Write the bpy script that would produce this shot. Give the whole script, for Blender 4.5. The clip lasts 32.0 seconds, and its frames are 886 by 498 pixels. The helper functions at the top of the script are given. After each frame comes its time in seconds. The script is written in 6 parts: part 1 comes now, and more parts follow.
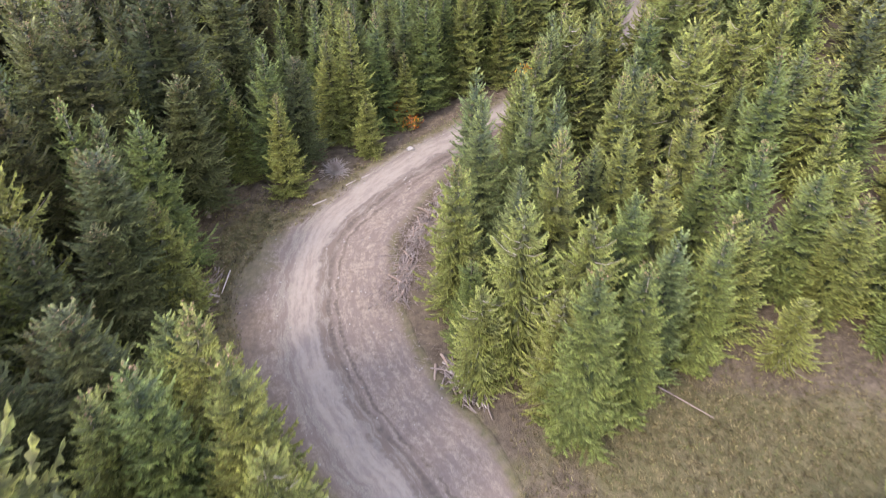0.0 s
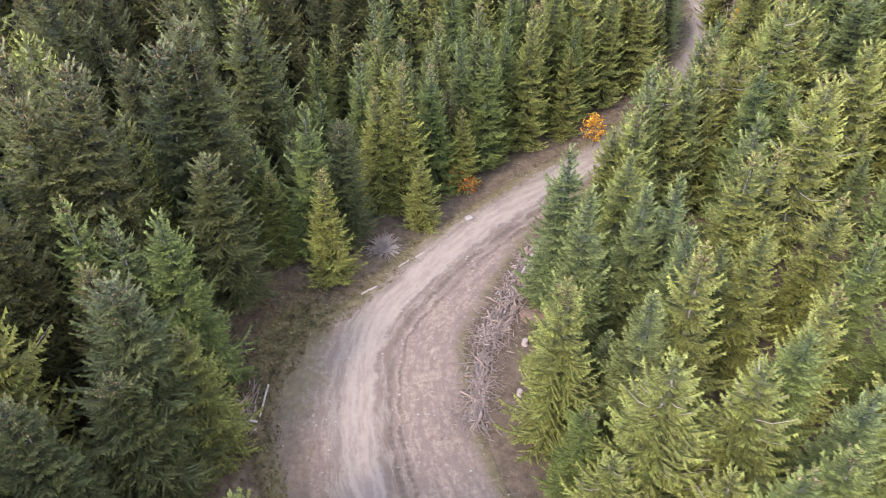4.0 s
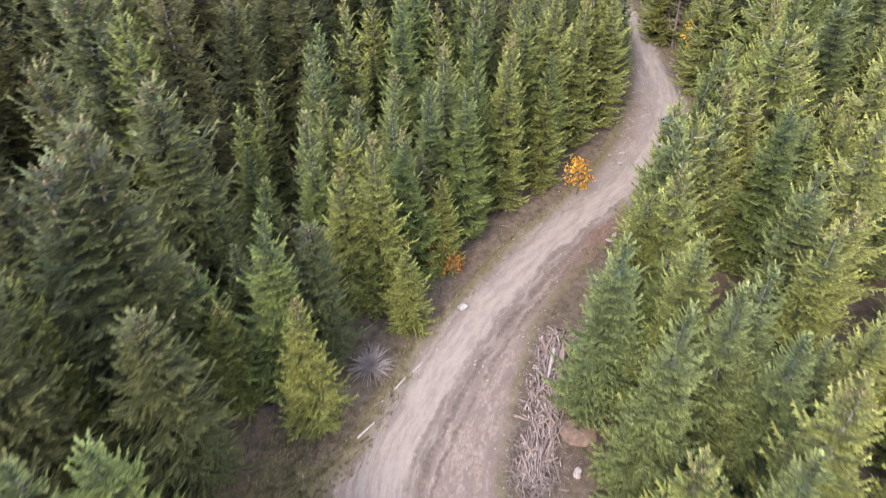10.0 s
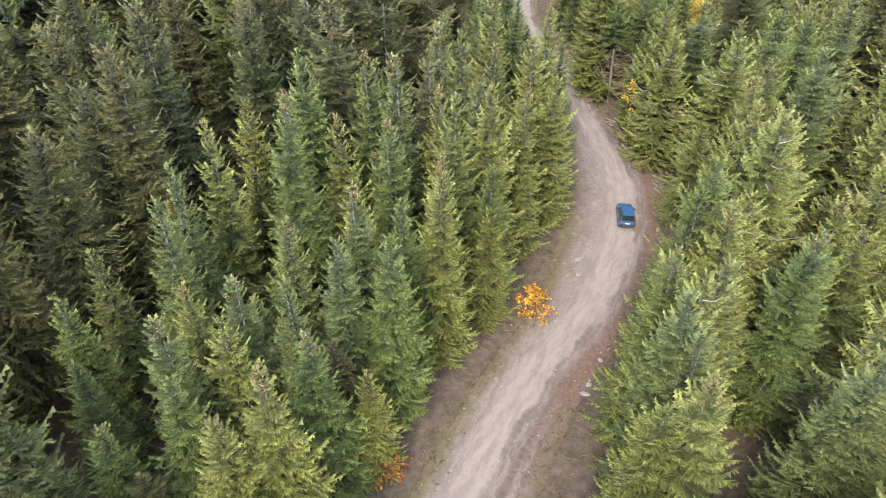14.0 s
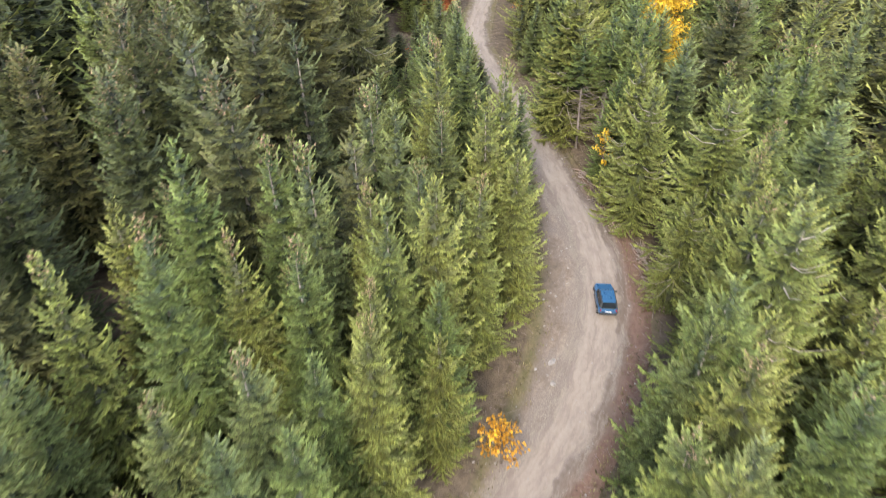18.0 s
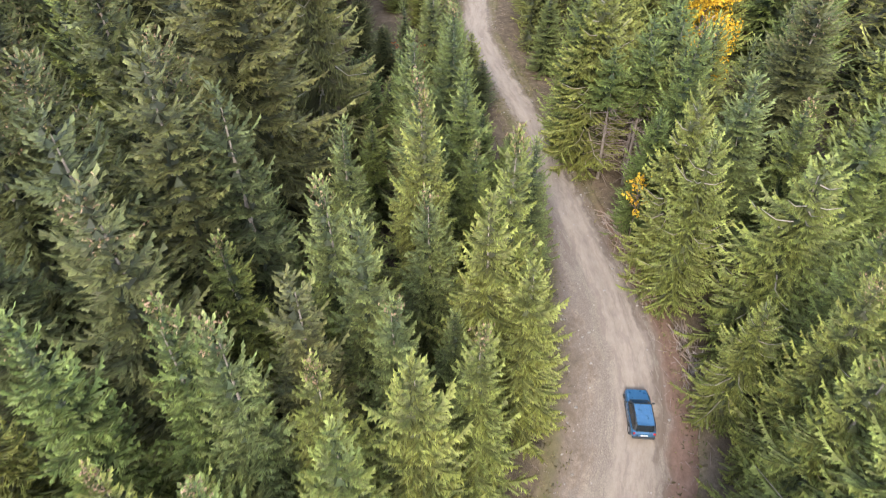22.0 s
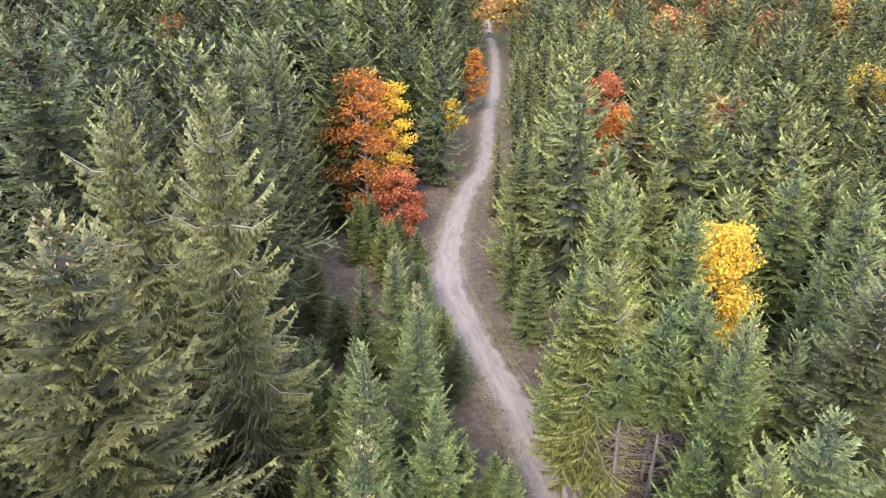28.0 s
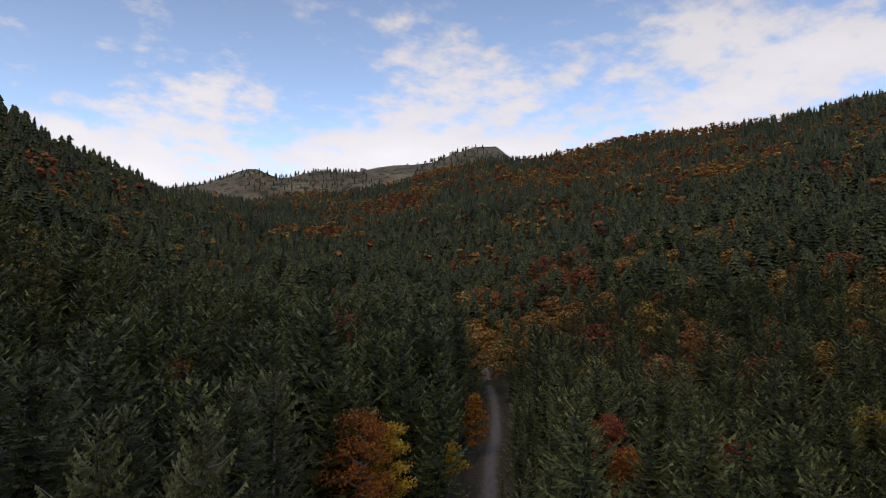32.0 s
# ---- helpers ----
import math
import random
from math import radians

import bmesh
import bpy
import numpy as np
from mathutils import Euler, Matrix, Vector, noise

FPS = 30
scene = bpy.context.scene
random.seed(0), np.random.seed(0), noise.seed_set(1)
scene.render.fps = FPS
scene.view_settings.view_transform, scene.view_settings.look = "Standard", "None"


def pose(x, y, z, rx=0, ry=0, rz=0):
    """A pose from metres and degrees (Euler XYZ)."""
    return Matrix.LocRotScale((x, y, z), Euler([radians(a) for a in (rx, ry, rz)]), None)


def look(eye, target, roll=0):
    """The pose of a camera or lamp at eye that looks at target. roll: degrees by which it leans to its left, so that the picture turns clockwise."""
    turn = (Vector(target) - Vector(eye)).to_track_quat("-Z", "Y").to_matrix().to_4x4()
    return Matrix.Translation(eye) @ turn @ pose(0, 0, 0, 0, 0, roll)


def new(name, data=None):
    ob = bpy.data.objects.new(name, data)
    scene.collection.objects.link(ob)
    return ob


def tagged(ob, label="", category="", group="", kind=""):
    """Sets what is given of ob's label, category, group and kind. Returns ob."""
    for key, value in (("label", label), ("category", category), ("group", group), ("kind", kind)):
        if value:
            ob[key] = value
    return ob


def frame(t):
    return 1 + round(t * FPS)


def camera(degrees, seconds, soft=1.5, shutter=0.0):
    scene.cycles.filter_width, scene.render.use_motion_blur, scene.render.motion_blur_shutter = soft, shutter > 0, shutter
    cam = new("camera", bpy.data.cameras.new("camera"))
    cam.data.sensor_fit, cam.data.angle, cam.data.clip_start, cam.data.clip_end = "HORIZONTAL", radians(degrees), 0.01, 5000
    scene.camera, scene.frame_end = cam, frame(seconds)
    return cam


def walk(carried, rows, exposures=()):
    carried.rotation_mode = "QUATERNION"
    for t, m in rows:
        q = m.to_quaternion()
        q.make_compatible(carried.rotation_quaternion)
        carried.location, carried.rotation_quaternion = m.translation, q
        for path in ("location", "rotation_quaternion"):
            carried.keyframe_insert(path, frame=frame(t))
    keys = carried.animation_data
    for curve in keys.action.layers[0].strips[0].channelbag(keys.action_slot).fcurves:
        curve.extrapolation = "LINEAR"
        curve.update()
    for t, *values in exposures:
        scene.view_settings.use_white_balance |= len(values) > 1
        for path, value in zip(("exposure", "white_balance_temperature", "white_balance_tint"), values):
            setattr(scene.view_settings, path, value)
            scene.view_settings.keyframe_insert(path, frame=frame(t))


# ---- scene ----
cam = camera(68.2, 32.0, soft=1.0, shutter=0.9)
METRES, EYE, TILT, LEAN, TURN = 115.0, 42.0, -36.5, 0.0, 0.0
ROWS = [
    (0.0, 0.0, 0.0, 0.0, -0.0, -0.0, 0.0),
    (0.5, -0.0024, 0.0223, 0.0178, -0.01, 0.03, 0.02),
    (1.0, -0.0053, 0.042, 0.0347, 0.01, -0.03, 0.02),
    (1.5, -0.0105, 0.0585, 0.0479, -0.03, 0.04, 0.04),
    (2.0, -0.016, 0.0716, 0.0595, -0.03, 0.02, 0.08),
    (2.5, -0.0258, 0.0824, 0.0685, -0.09, 0.01, 0.11),
    (3.0, -0.039, 0.0921, 0.0761, -0.11, -0.01, 0.14),
    (3.5, -0.0529, 0.1004, 0.0818, -0.12, 0.0, 0.13),
    (4.0, -0.0661, 0.1074, 0.0863, -0.15, -0.01, 0.13),
    (4.5, -0.0778, 0.1136, 0.0899, -0.15, -0.04, 0.11),
    (6.5, -0.1183, 0.1347, 0.0997, -3.97, -0.21, 2.96),
    (7.0, -0.1252, 0.1402, 0.1023, -4.5, -0.25, 3.37),
    (7.5, -0.1311, 0.1479, 0.1073, -5.34, -0.3, 4.02),
    (8.0, -0.1361, 0.159, 0.1149, -5.68, -0.33, 4.27),
    (8.5, -0.139, 0.1738, 0.1257, -6.04, -0.37, 4.58),
    (9.0, -0.1412, 0.1921, 0.1395, -7.19, -0.49, 5.38),
    (9.5, -0.1406, 0.2127, 0.1554, -8.63, -0.61, 6.48),
    (10.0, -0.1382, 0.2352, 0.1733, -9.65, -0.7, 7.23),
    (10.5, -0.1351, 0.2595, 0.1934, -10.81, -0.88, 7.98),
    (11.0, -0.1298, 0.2848, 0.2142, -11.21, -0.92, 8.23),
    (11.5, -0.1224, 0.3111, 0.2362, -11.84, -1.02, 8.68),
    (12.0, -0.1146, 0.3374, 0.2586, -12.03, -1.03, 8.78),
    (12.5, -0.107, 0.3586, 0.2779, -13.69, -1.3, 9.98),
    (13.0, -0.1013, 0.3717, 0.2901, -14.98, -1.53, 10.91),
    (13.5, -0.0983, 0.3771, 0.2957, -16.43, -1.8, 11.9),
    (14.0, -0.0974, 0.3769, 0.2959, -17.28, -1.95, 12.5),
    (14.5, -0.096, 0.378, 0.2965, -18.82, -2.29, 13.57),
    (16.5, -0.0694, 0.4161, 0.3213, -20.38, -2.7, 14.59),
    (17.0, -0.0581, 0.4321, 0.333, -20.39, -2.7, 14.59),
    (17.5, -0.0458, 0.4505, 0.3462, -20.41, -2.64, 14.63),
    (18.0, -0.0322, 0.4706, 0.3624, -20.39, -2.68, 14.61),
    (18.5, -0.0182, 0.4929, 0.3795, -20.4, -2.66, 14.61),
    (19.0, -0.0037, 0.5157, 0.3979, -20.44, -2.7, 14.56),
    (19.5, 0.0109, 0.538, 0.4173, -20.45, -2.78, 14.52),
    (20.0, 0.0219, 0.5544, 0.4301, -20.37, -4.51, 14.57),
    (20.5, 0.0284, 0.5639, 0.4383, -20.41, -7.48, 14.51),
    (21.0, 0.0312, 0.5675, 0.4413, -20.42, -7.78, 14.51),
    (21.5, 0.0338, 0.571, 0.4434, -20.42, -7.79, 14.52),
    (22.0, 0.039, 0.5786, 0.4486, -20.38, -7.81, 14.5),
    (22.5, 0.0458, 0.5897, 0.4561, -20.42, -7.8, 14.51),
    (23.0, 0.0548, 0.6037, 0.4665, -20.42, -7.81, 14.52),
    (23.5, 0.0659, 0.6206, 0.4803, -20.82, -5.02, 14.71),
    (24.0, 0.0784, 0.639, 0.4949, -22.32, -1.27, 15.72),
    (24.5, 0.0905, 0.6558, 0.5086, -22.36, 0.23, 15.71),
    (26.5, 0.1066, 0.6794, 0.5308, -22.7, -7.94, 15.34),
    (27.0, 0.106, 0.6805, 0.5294, -22.75, 1.65, 15.27),
    (27.5, 0.1065, 0.68, 0.5259, -22.52, 8.43, 15.42),
    (28.0, 0.1065, 0.6808, 0.5247, -22.51, 8.47, 15.45),
    (28.5, 0.1065, 0.682, 0.5239, -22.52, 8.71, 15.46),
    (29.0, 0.1066, 0.6836, 0.5233, -22.57, 11.63, 15.42),
    (29.5, 0.1067, 0.6848, 0.5225, -22.57, 16.2, 15.4),
    (30.0, 0.1069, 0.6859, 0.5217, -22.57, 20.82, 15.41),
    (30.5, 0.107, 0.6866, 0.5208, -22.54, 25.2, 15.42),
    (31.0, 0.1072, 0.6878, 0.5204, -22.57, 31.26, 15.41),
    (31.5, 0.1071, 0.689, 0.5185, -22.55, 37.84, 15.47),
    (32.0, 0.1071, 0.6892, 0.5182, -22.5, 38.37, 15.48),
]
walk(cam, [(t, pose(0, 0, EYE, TILT, LEAN, TURN) @ pose(METRES * x, METRES * y, METRES * z, 90 + pitch, roll, yaw)) for t, x, y, z, yaw, pitch, roll in ROWS],
     exposures=[(0.0, 0.98, 7050, 17), (9.0, 0.98, 7050, 17), (13.0, 1.02, 7100, 13), (17.0, 1.0, 7350, 9), (22.5, 1.02, 7350, 8), (24.0, 1.15, 7350, 9), (27.0, 1.18, 6850, 16), (28.0, 1.07, 6620, 16), (29.5, 1.05, 6800, 20), (30.5, 0.8, 6500, 22), (31.0, 0.0, 6300, 18), (31.5, -2.1, 6400, 15), (32.0, -2.35, 6400, 15)])

# ---- sky and sun: bright broken cloud, no hard shadows in the valley ----
SUN_EL, SUN_AZ = 40.0, -140.0
world = bpy.data.worlds.new("sky")
scene.world = world
world.use_nodes = True
wt = world.node_tree
wt.nodes.clear()


def wnode(kind):
    return wt.nodes.new(kind)


def wmath(op, a, b=None, clamp=False):
    n = wnode("ShaderNodeMath")
    n.operation, n.use_clamp = op, clamp
    for i, v in enumerate((a, b)):
        if v is None:
            continue
        if isinstance(v, (int, float)):
            n.inputs[i].default_value = v
        else:
            wt.links.new(v, n.inputs[i])
    return n.outputs[0]


w_out = wnode("ShaderNodeOutputWorld")
w_sky = wnode("ShaderNodeTexSky")
w_sky.sky_type, w_sky.sun_disc, w_sky.sun_elevation, w_sky.sun_rotation = "NISHITA", False, radians(SUN_EL), radians(SUN_AZ)
w_sky.dust_density, w_sky.ozone_density = 0.6, 1.6
w_bg_sky = wnode("ShaderNodeBackground")
wt.links.new(w_sky.outputs[0], w_bg_sky.inputs["Color"])
w_co = wnode("ShaderNodeTexCoord")
w_sep = wnode("ShaderNodeSeparateXYZ")
wt.links.new(w_co.outputs["Generated"], w_sep.inputs[0])
# the sky brightens towards the horizon
w_glow = wmath("ADD", 1.0, wmath("MULTIPLY", wmath("POWER", wmath("SUBTRACT", 1.0, wmath("ABSOLUTE", w_sep.outputs["Z"]), True), 3.0), 1.7))
wt.links.new(wmath("MULTIPLY", w_glow, 0.62), w_bg_sky.inputs["Strength"])
w_z = wmath("MAXIMUM", wmath("ADD", w_sep.outputs["Z"], 0.2), 0.05)
w_comb = wnode("ShaderNodeCombineXYZ")
wt.links.new(wmath("DIVIDE", w_sep.outputs["X"], w_z), w_comb.inputs["X"])
wt.links.new(wmath("DIVIDE", w_sep.outputs["Y"], w_z), w_comb.inputs["Y"])
w_big = wnode("ShaderNodeTexNoise")
w_big.inputs["Scale"].default_value, w_big.inputs["Detail"].default_value, w_big.inputs["Roughness"].default_value = 1.5, 8.0, 0.55
w_fine = wnode("ShaderNodeTexNoise")
w_fine.inputs["Scale"].default_value, w_fine.inputs["Detail"].default_value, w_fine.inputs["Roughness"].default_value = 9.0, 7.0, 0.6
for n in (w_big, w_fine):
    wt.links.new(w_comb.outputs[0], n.inputs["Vector"])
w_sum = wmath("ADD", wmath("MULTIPLY", w_big.outputs["Fac"], 0.66), wmath("MULTIPLY", w_fine.outputs["Fac"], 0.34))
w_low = wmath("ADD", wmath("MULTIPLY", wmath("SUBTRACT", 0.33, w_sep.outputs["Z"], True), 0.9), wmath("MULTIPLY", w_sep.outputs["X"], 0.05))
w_mask = wnode("ShaderNodeMapRange")
w_mask.interpolation_type = "SMOOTHSTEP"
w_mask.inputs["From Min"].default_value, w_mask.inputs["From Max"].default_value, w_mask.inputs["To Min"].default_value = 0.5, 0.62, 0.1
wt.links.new(wmath("ADD", w_sum, w_low), w_mask.inputs["Value"])
w_shade = wnode("ShaderNodeMapRange")
w_shade.inputs["From Min"].default_value, w_shade.inputs["From Max"].default_value = 0.3, 0.75
w_shade.inputs["To Min"].default_value, w_shade.inputs["To Max"].default_value = 0.82, 1.06
wt.links.new(w_big.outputs["Fac"], w_shade.inputs["Value"])
w_bg_cloud = wnode("ShaderNodeBackground")
w_bg_cloud.inputs["Color"].default_value = (0.97, 0.955, 0.975, 1)
wt.links.new(wmath("MULTIPLY", wmath("MULTIPLY", w_shade.outputs[0], w_glow), 2.7), w_bg_cloud.inputs["Strength"])
w_mix = wnode("ShaderNodeMixShader")
wt.links.new(w_mask.outputs[0], w_mix.inputs[0])
wt.links.new(w_bg_sky.outputs[0], w_mix.inputs[1])
wt.links.new(w_bg_cloud.outputs[0], w_mix.inputs[2])
wt.links.new(w_mix.outputs[0], w_out.inputs["Surface"])

sun = new("sun", bpy.data.lights.new("sun", "SUN"))
sun.data.energy, sun.data.angle, sun.data.color = 3.0, radians(12), (1.0, 0.95, 0.87)
_a, _e = radians(SUN_AZ), radians(SUN_EL)
sun.matrix_world = look((0, 0, 90), (-60 * math.sin(_a), -60 * math.cos(_a), 90 - 60 * math.tan(_e)))

# ---- materials ----
def material(name):
    m = bpy.data.materials.new(name)
    m.use_nodes = True
    nt = m.node_tree
    return m, nt, nt.nodes["Principled BSDF"]


def noise_node(nt, scale, detail=4.0, rough=0.55, coord="Object", stretch=None):
    co = nt.nodes.new("ShaderNodeTexCoord")
    n = nt.nodes.new("ShaderNodeTexNoise")
    n.inputs["Scale"].default_value, n.inputs["Detail"].default_value, n.inputs["Roughness"].default_value = scale, detail, rough
    if stretch:
        mp = nt.nodes.new("ShaderNodeMapping")
        mp.inputs["Scale"].default_value = stretch
        nt.links.new(co.outputs[coord], mp.inputs["Vector"])
        nt.links.new(mp.outputs[0], n.inputs["Vector"])
    else:
        nt.links.new(co.outputs[coord], n.inputs["Vector"])
    return n.outputs["Fac"]


def ramp(nt, fac, stops, mode="LINEAR"):
    r = nt.nodes.new("ShaderNodeValToRGB")
    r.color_ramp.interpolation = mode
    while len(r.color_ramp.elements) < len(stops):
        r.color_ramp.elements.new(0.5)
    for e, (p, c) in zip(r.color_ramp.elements, stops):
        e.position = p
        e.color = (*c, 1) if len(c) == 3 else c
    nt.links.new(fac, r.inputs[0])
    return r.outputs[0]


def mixc(nt, fac, a, b, mode="MIX"):
    n = nt.nodes.new("ShaderNodeMix")
    n.data_type, n.blend_type = "RGBA", mode
    for sock, v in ((n.inputs["Factor"], fac), (n.inputs["A"], a), (n.inputs["B"], b)):
        if isinstance(v, (int, float)):
            sock.default_value = v
        elif isinstance(v, tuple):
            sock.default_value = (*v, 1)
        else:
            nt.links.new(v, sock)
    return n.outputs["Result"]


def fmath(nt, op, a, b=None, clamp=False):
    n = nt.nodes.new("ShaderNodeMath")
    n.operation, n.use_clamp = op, clamp
    for i, v in enumerate((a, b)):
        if v is None:
            continue
        if isinstance(v, (int, float)):
            n.inputs[i].default_value = v
        else:
            nt.links.new(v, n.inputs[i])
    return n.outputs[0]


def span(nt, v, a, b, c=0.0, d=1.0, smooth=True):
    n = nt.nodes.new("ShaderNodeMapRange")
    n.interpolation_type = "SMOOTHSTEP" if smooth else "LINEAR"
    for k, x in (("From Min", a), ("From Max", b), ("To Min", c), ("To Max", d)):
        n.inputs[k].default_value = x
    nt.links.new(v, n.inputs["Value"])
    return n.outputs[0]


def attr(nt, name):
    n = nt.nodes.new("ShaderNodeAttribute")
    n.attribute_name = name
    return n.outputs["Fac"]


def bump(nt, bsdf, height, strength=0.5, distance=0.05):
    n = nt.nodes.new("ShaderNodeBump")
    n.inputs["Strength"].default_value, n.inputs["Distance"].default_value = strength, distance
    nt.links.new(height, n.inputs["Height"])
    nt.links.new(n.outputs[0], bsdf.inputs["Normal"])


def leafy(name, inner, tips, gloss=0.3, thin=0.22, hue_attr=False, shifts=None):
    """Foliage: paler young growth at the ends, in crowns an inner tone that also paints shade, varied from tree to tree
    and from twig to twig.
    """
    m, nt, b = material(name)
    geo = nt.nodes.new("ShaderNodeNewGeometry")
    if hue_attr:
        who = attr(nt, "hue")
    else:
        info = nt.nodes.new("ShaderNodeObjectInfo")
        who = info.outputs["Random"]
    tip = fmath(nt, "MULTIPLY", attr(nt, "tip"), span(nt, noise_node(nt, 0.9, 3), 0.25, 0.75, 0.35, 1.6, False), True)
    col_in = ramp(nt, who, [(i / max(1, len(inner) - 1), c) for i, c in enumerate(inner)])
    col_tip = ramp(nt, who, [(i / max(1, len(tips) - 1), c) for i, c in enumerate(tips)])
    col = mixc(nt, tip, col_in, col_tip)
    hsv = nt.nodes.new("ShaderNodeHueSaturation")
    nt.links.new(col, hsv.inputs["Color"])
    grain_shade = span(nt, noise_node(nt, 17.0 if not hue_attr else 4.0, 3, 0.75), 0.3, 0.7, 0.5 if not hue_attr else 0.72, 1.5 if not hue_attr else 1.28, False)
    # in joined woods a second noise paints shaded gaps between boughs
    if hue_attr:
        grain_shade = fmath(nt, "MULTIPLY", grain_shade, span(nt, noise_node(nt, 1.1, 2, 0.5, stretch=(1, 1, 1.9)), 0.36, 0.6, 0.5, 1.25, False))
    nt.links.new(fmath(nt, "MULTIPLY", span(nt, geo.outputs["Random Per Island"], 0, 1, 0.62, 1.38, False), grain_shade), hsv.inputs["Value"])
    nt.links.new(span(nt, geo.outputs["Random Per Island"], 0, 1, 0.488, 0.512, False), hsv.inputs["Hue"])
    nt.links.new(hsv.outputs[0], b.inputs["Base Color"])
    b.inputs["Roughness"].default_value = 0.62
    b.inputs["Specular IOR Level"].default_value = gloss
    tr = nt.nodes.new("ShaderNodeBsdfTranslucent")
    nt.links.new(hsv.outputs[0], tr.inputs["Color"])
    mx = nt.nodes.new("ShaderNodeMixShader")
    mx.inputs[0].default_value = thin
    nt.links.new(b.outputs[0], mx.inputs[1])
    nt.links.new(tr.outputs[0], mx.inputs[2])
    nt.links.new(mx.outputs[0], nt.nodes["Material Output"].inputs["Surface"])
    return m


def plain(name, color, rough=0.6, metal=0.0, scale=6.0, vary=0.25, coat=0.0):
    m, nt, b = material(name)
    f = noise_node(nt, scale, 5)
    dark, light = tuple(c * (1 - vary) for c in color), tuple(min(1, c * (1 + vary)) for c in color)
    nt.links.new(ramp(nt, f, [(0.3, dark), (0.7, light)]), b.inputs["Base Color"])
    nt.links.new(span(nt, f, 0.3, 0.7, max(0, rough - 0.08), min(1, rough + 0.08)), b.inputs["Roughness"])
    b.inputs["Metallic"].default_value, b.inputs["Coat Weight"].default_value = metal, coat
    return m


# inner tones kept dark as painted shade; end tones are the young needles
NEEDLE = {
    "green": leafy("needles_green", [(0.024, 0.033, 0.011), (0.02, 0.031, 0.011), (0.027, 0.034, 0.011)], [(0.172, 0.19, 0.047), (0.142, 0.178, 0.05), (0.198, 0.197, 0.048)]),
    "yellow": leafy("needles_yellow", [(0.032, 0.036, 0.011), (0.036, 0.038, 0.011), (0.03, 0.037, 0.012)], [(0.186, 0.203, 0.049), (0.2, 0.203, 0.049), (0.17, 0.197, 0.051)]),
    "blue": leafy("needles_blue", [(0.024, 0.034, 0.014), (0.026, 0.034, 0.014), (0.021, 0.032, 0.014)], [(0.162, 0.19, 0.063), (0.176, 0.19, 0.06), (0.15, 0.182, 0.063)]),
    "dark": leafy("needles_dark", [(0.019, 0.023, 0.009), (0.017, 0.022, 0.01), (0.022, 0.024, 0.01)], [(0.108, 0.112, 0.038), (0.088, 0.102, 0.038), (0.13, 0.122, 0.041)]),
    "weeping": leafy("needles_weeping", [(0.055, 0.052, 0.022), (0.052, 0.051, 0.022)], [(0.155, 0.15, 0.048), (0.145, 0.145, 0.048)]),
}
# dark inner tones paint the shade within far crowns
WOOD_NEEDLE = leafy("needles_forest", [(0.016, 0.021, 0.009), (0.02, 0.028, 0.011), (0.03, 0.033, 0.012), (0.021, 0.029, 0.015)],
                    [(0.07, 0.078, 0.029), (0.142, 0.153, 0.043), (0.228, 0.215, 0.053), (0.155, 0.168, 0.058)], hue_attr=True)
# dark tone low in each leaf clump, bright tone painting its lit top
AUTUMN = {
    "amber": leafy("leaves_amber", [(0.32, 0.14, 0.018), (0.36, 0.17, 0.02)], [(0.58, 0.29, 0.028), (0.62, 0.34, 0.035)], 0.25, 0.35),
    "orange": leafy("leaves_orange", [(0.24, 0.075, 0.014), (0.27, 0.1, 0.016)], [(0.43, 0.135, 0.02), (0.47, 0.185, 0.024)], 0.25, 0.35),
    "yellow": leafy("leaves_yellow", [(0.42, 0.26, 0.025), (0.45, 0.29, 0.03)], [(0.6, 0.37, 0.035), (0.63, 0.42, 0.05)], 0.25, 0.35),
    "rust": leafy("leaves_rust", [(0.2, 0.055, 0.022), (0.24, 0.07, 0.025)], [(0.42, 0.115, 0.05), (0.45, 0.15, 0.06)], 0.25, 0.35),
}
# first tones for the underside of boughs, second paint their lit upper side
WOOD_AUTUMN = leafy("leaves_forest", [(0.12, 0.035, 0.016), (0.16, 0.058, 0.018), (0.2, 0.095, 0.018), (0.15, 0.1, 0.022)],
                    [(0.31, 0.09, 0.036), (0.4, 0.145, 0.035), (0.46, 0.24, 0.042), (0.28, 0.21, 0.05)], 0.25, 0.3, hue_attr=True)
CONES = leafy("cones_brown", [(0.12, 0.075, 0.048), (0.15, 0.095, 0.06)], [(0.2, 0.13, 0.085), (0.23, 0.145, 0.1)], 0.2, 0.05)


def bark(name, dark, light):
    m, nt, b = material(name)
    f = noise_node(nt, 5.0, 6, 0.65, "Object", (3, 3, 0.6))
    nt.links.new(ramp(nt, f, [(0.3, dark), (0.7, light)]), b.inputs["Base Color"])
    b.inputs["Roughness"].default_value = 0.9
    bump(nt, b, f, 0.7, 0.04)
    return m


BARK = bark("bark_spruce", (0.07, 0.054, 0.044), (0.19, 0.16, 0.135))
BARK_BROWN = bark("bark_brown", (0.05, 0.038, 0.03), (0.14, 0.11, 0.09))
BARK_GREY = bark("bark_grey", (0.12, 0.1, 0.085), (0.27, 0.235, 0.2))
DEADWOOD = bark("wood_weathered", (0.14, 0.11, 0.098), (0.4, 0.345, 0.315))
FRESHWOOD = bark("wood_broken", (0.12, 0.08, 0.062), (0.27, 0.2, 0.165))
TWIG = bark("twigs_dead", (0.09, 0.065, 0.056), (0.24, 0.19, 0.17))


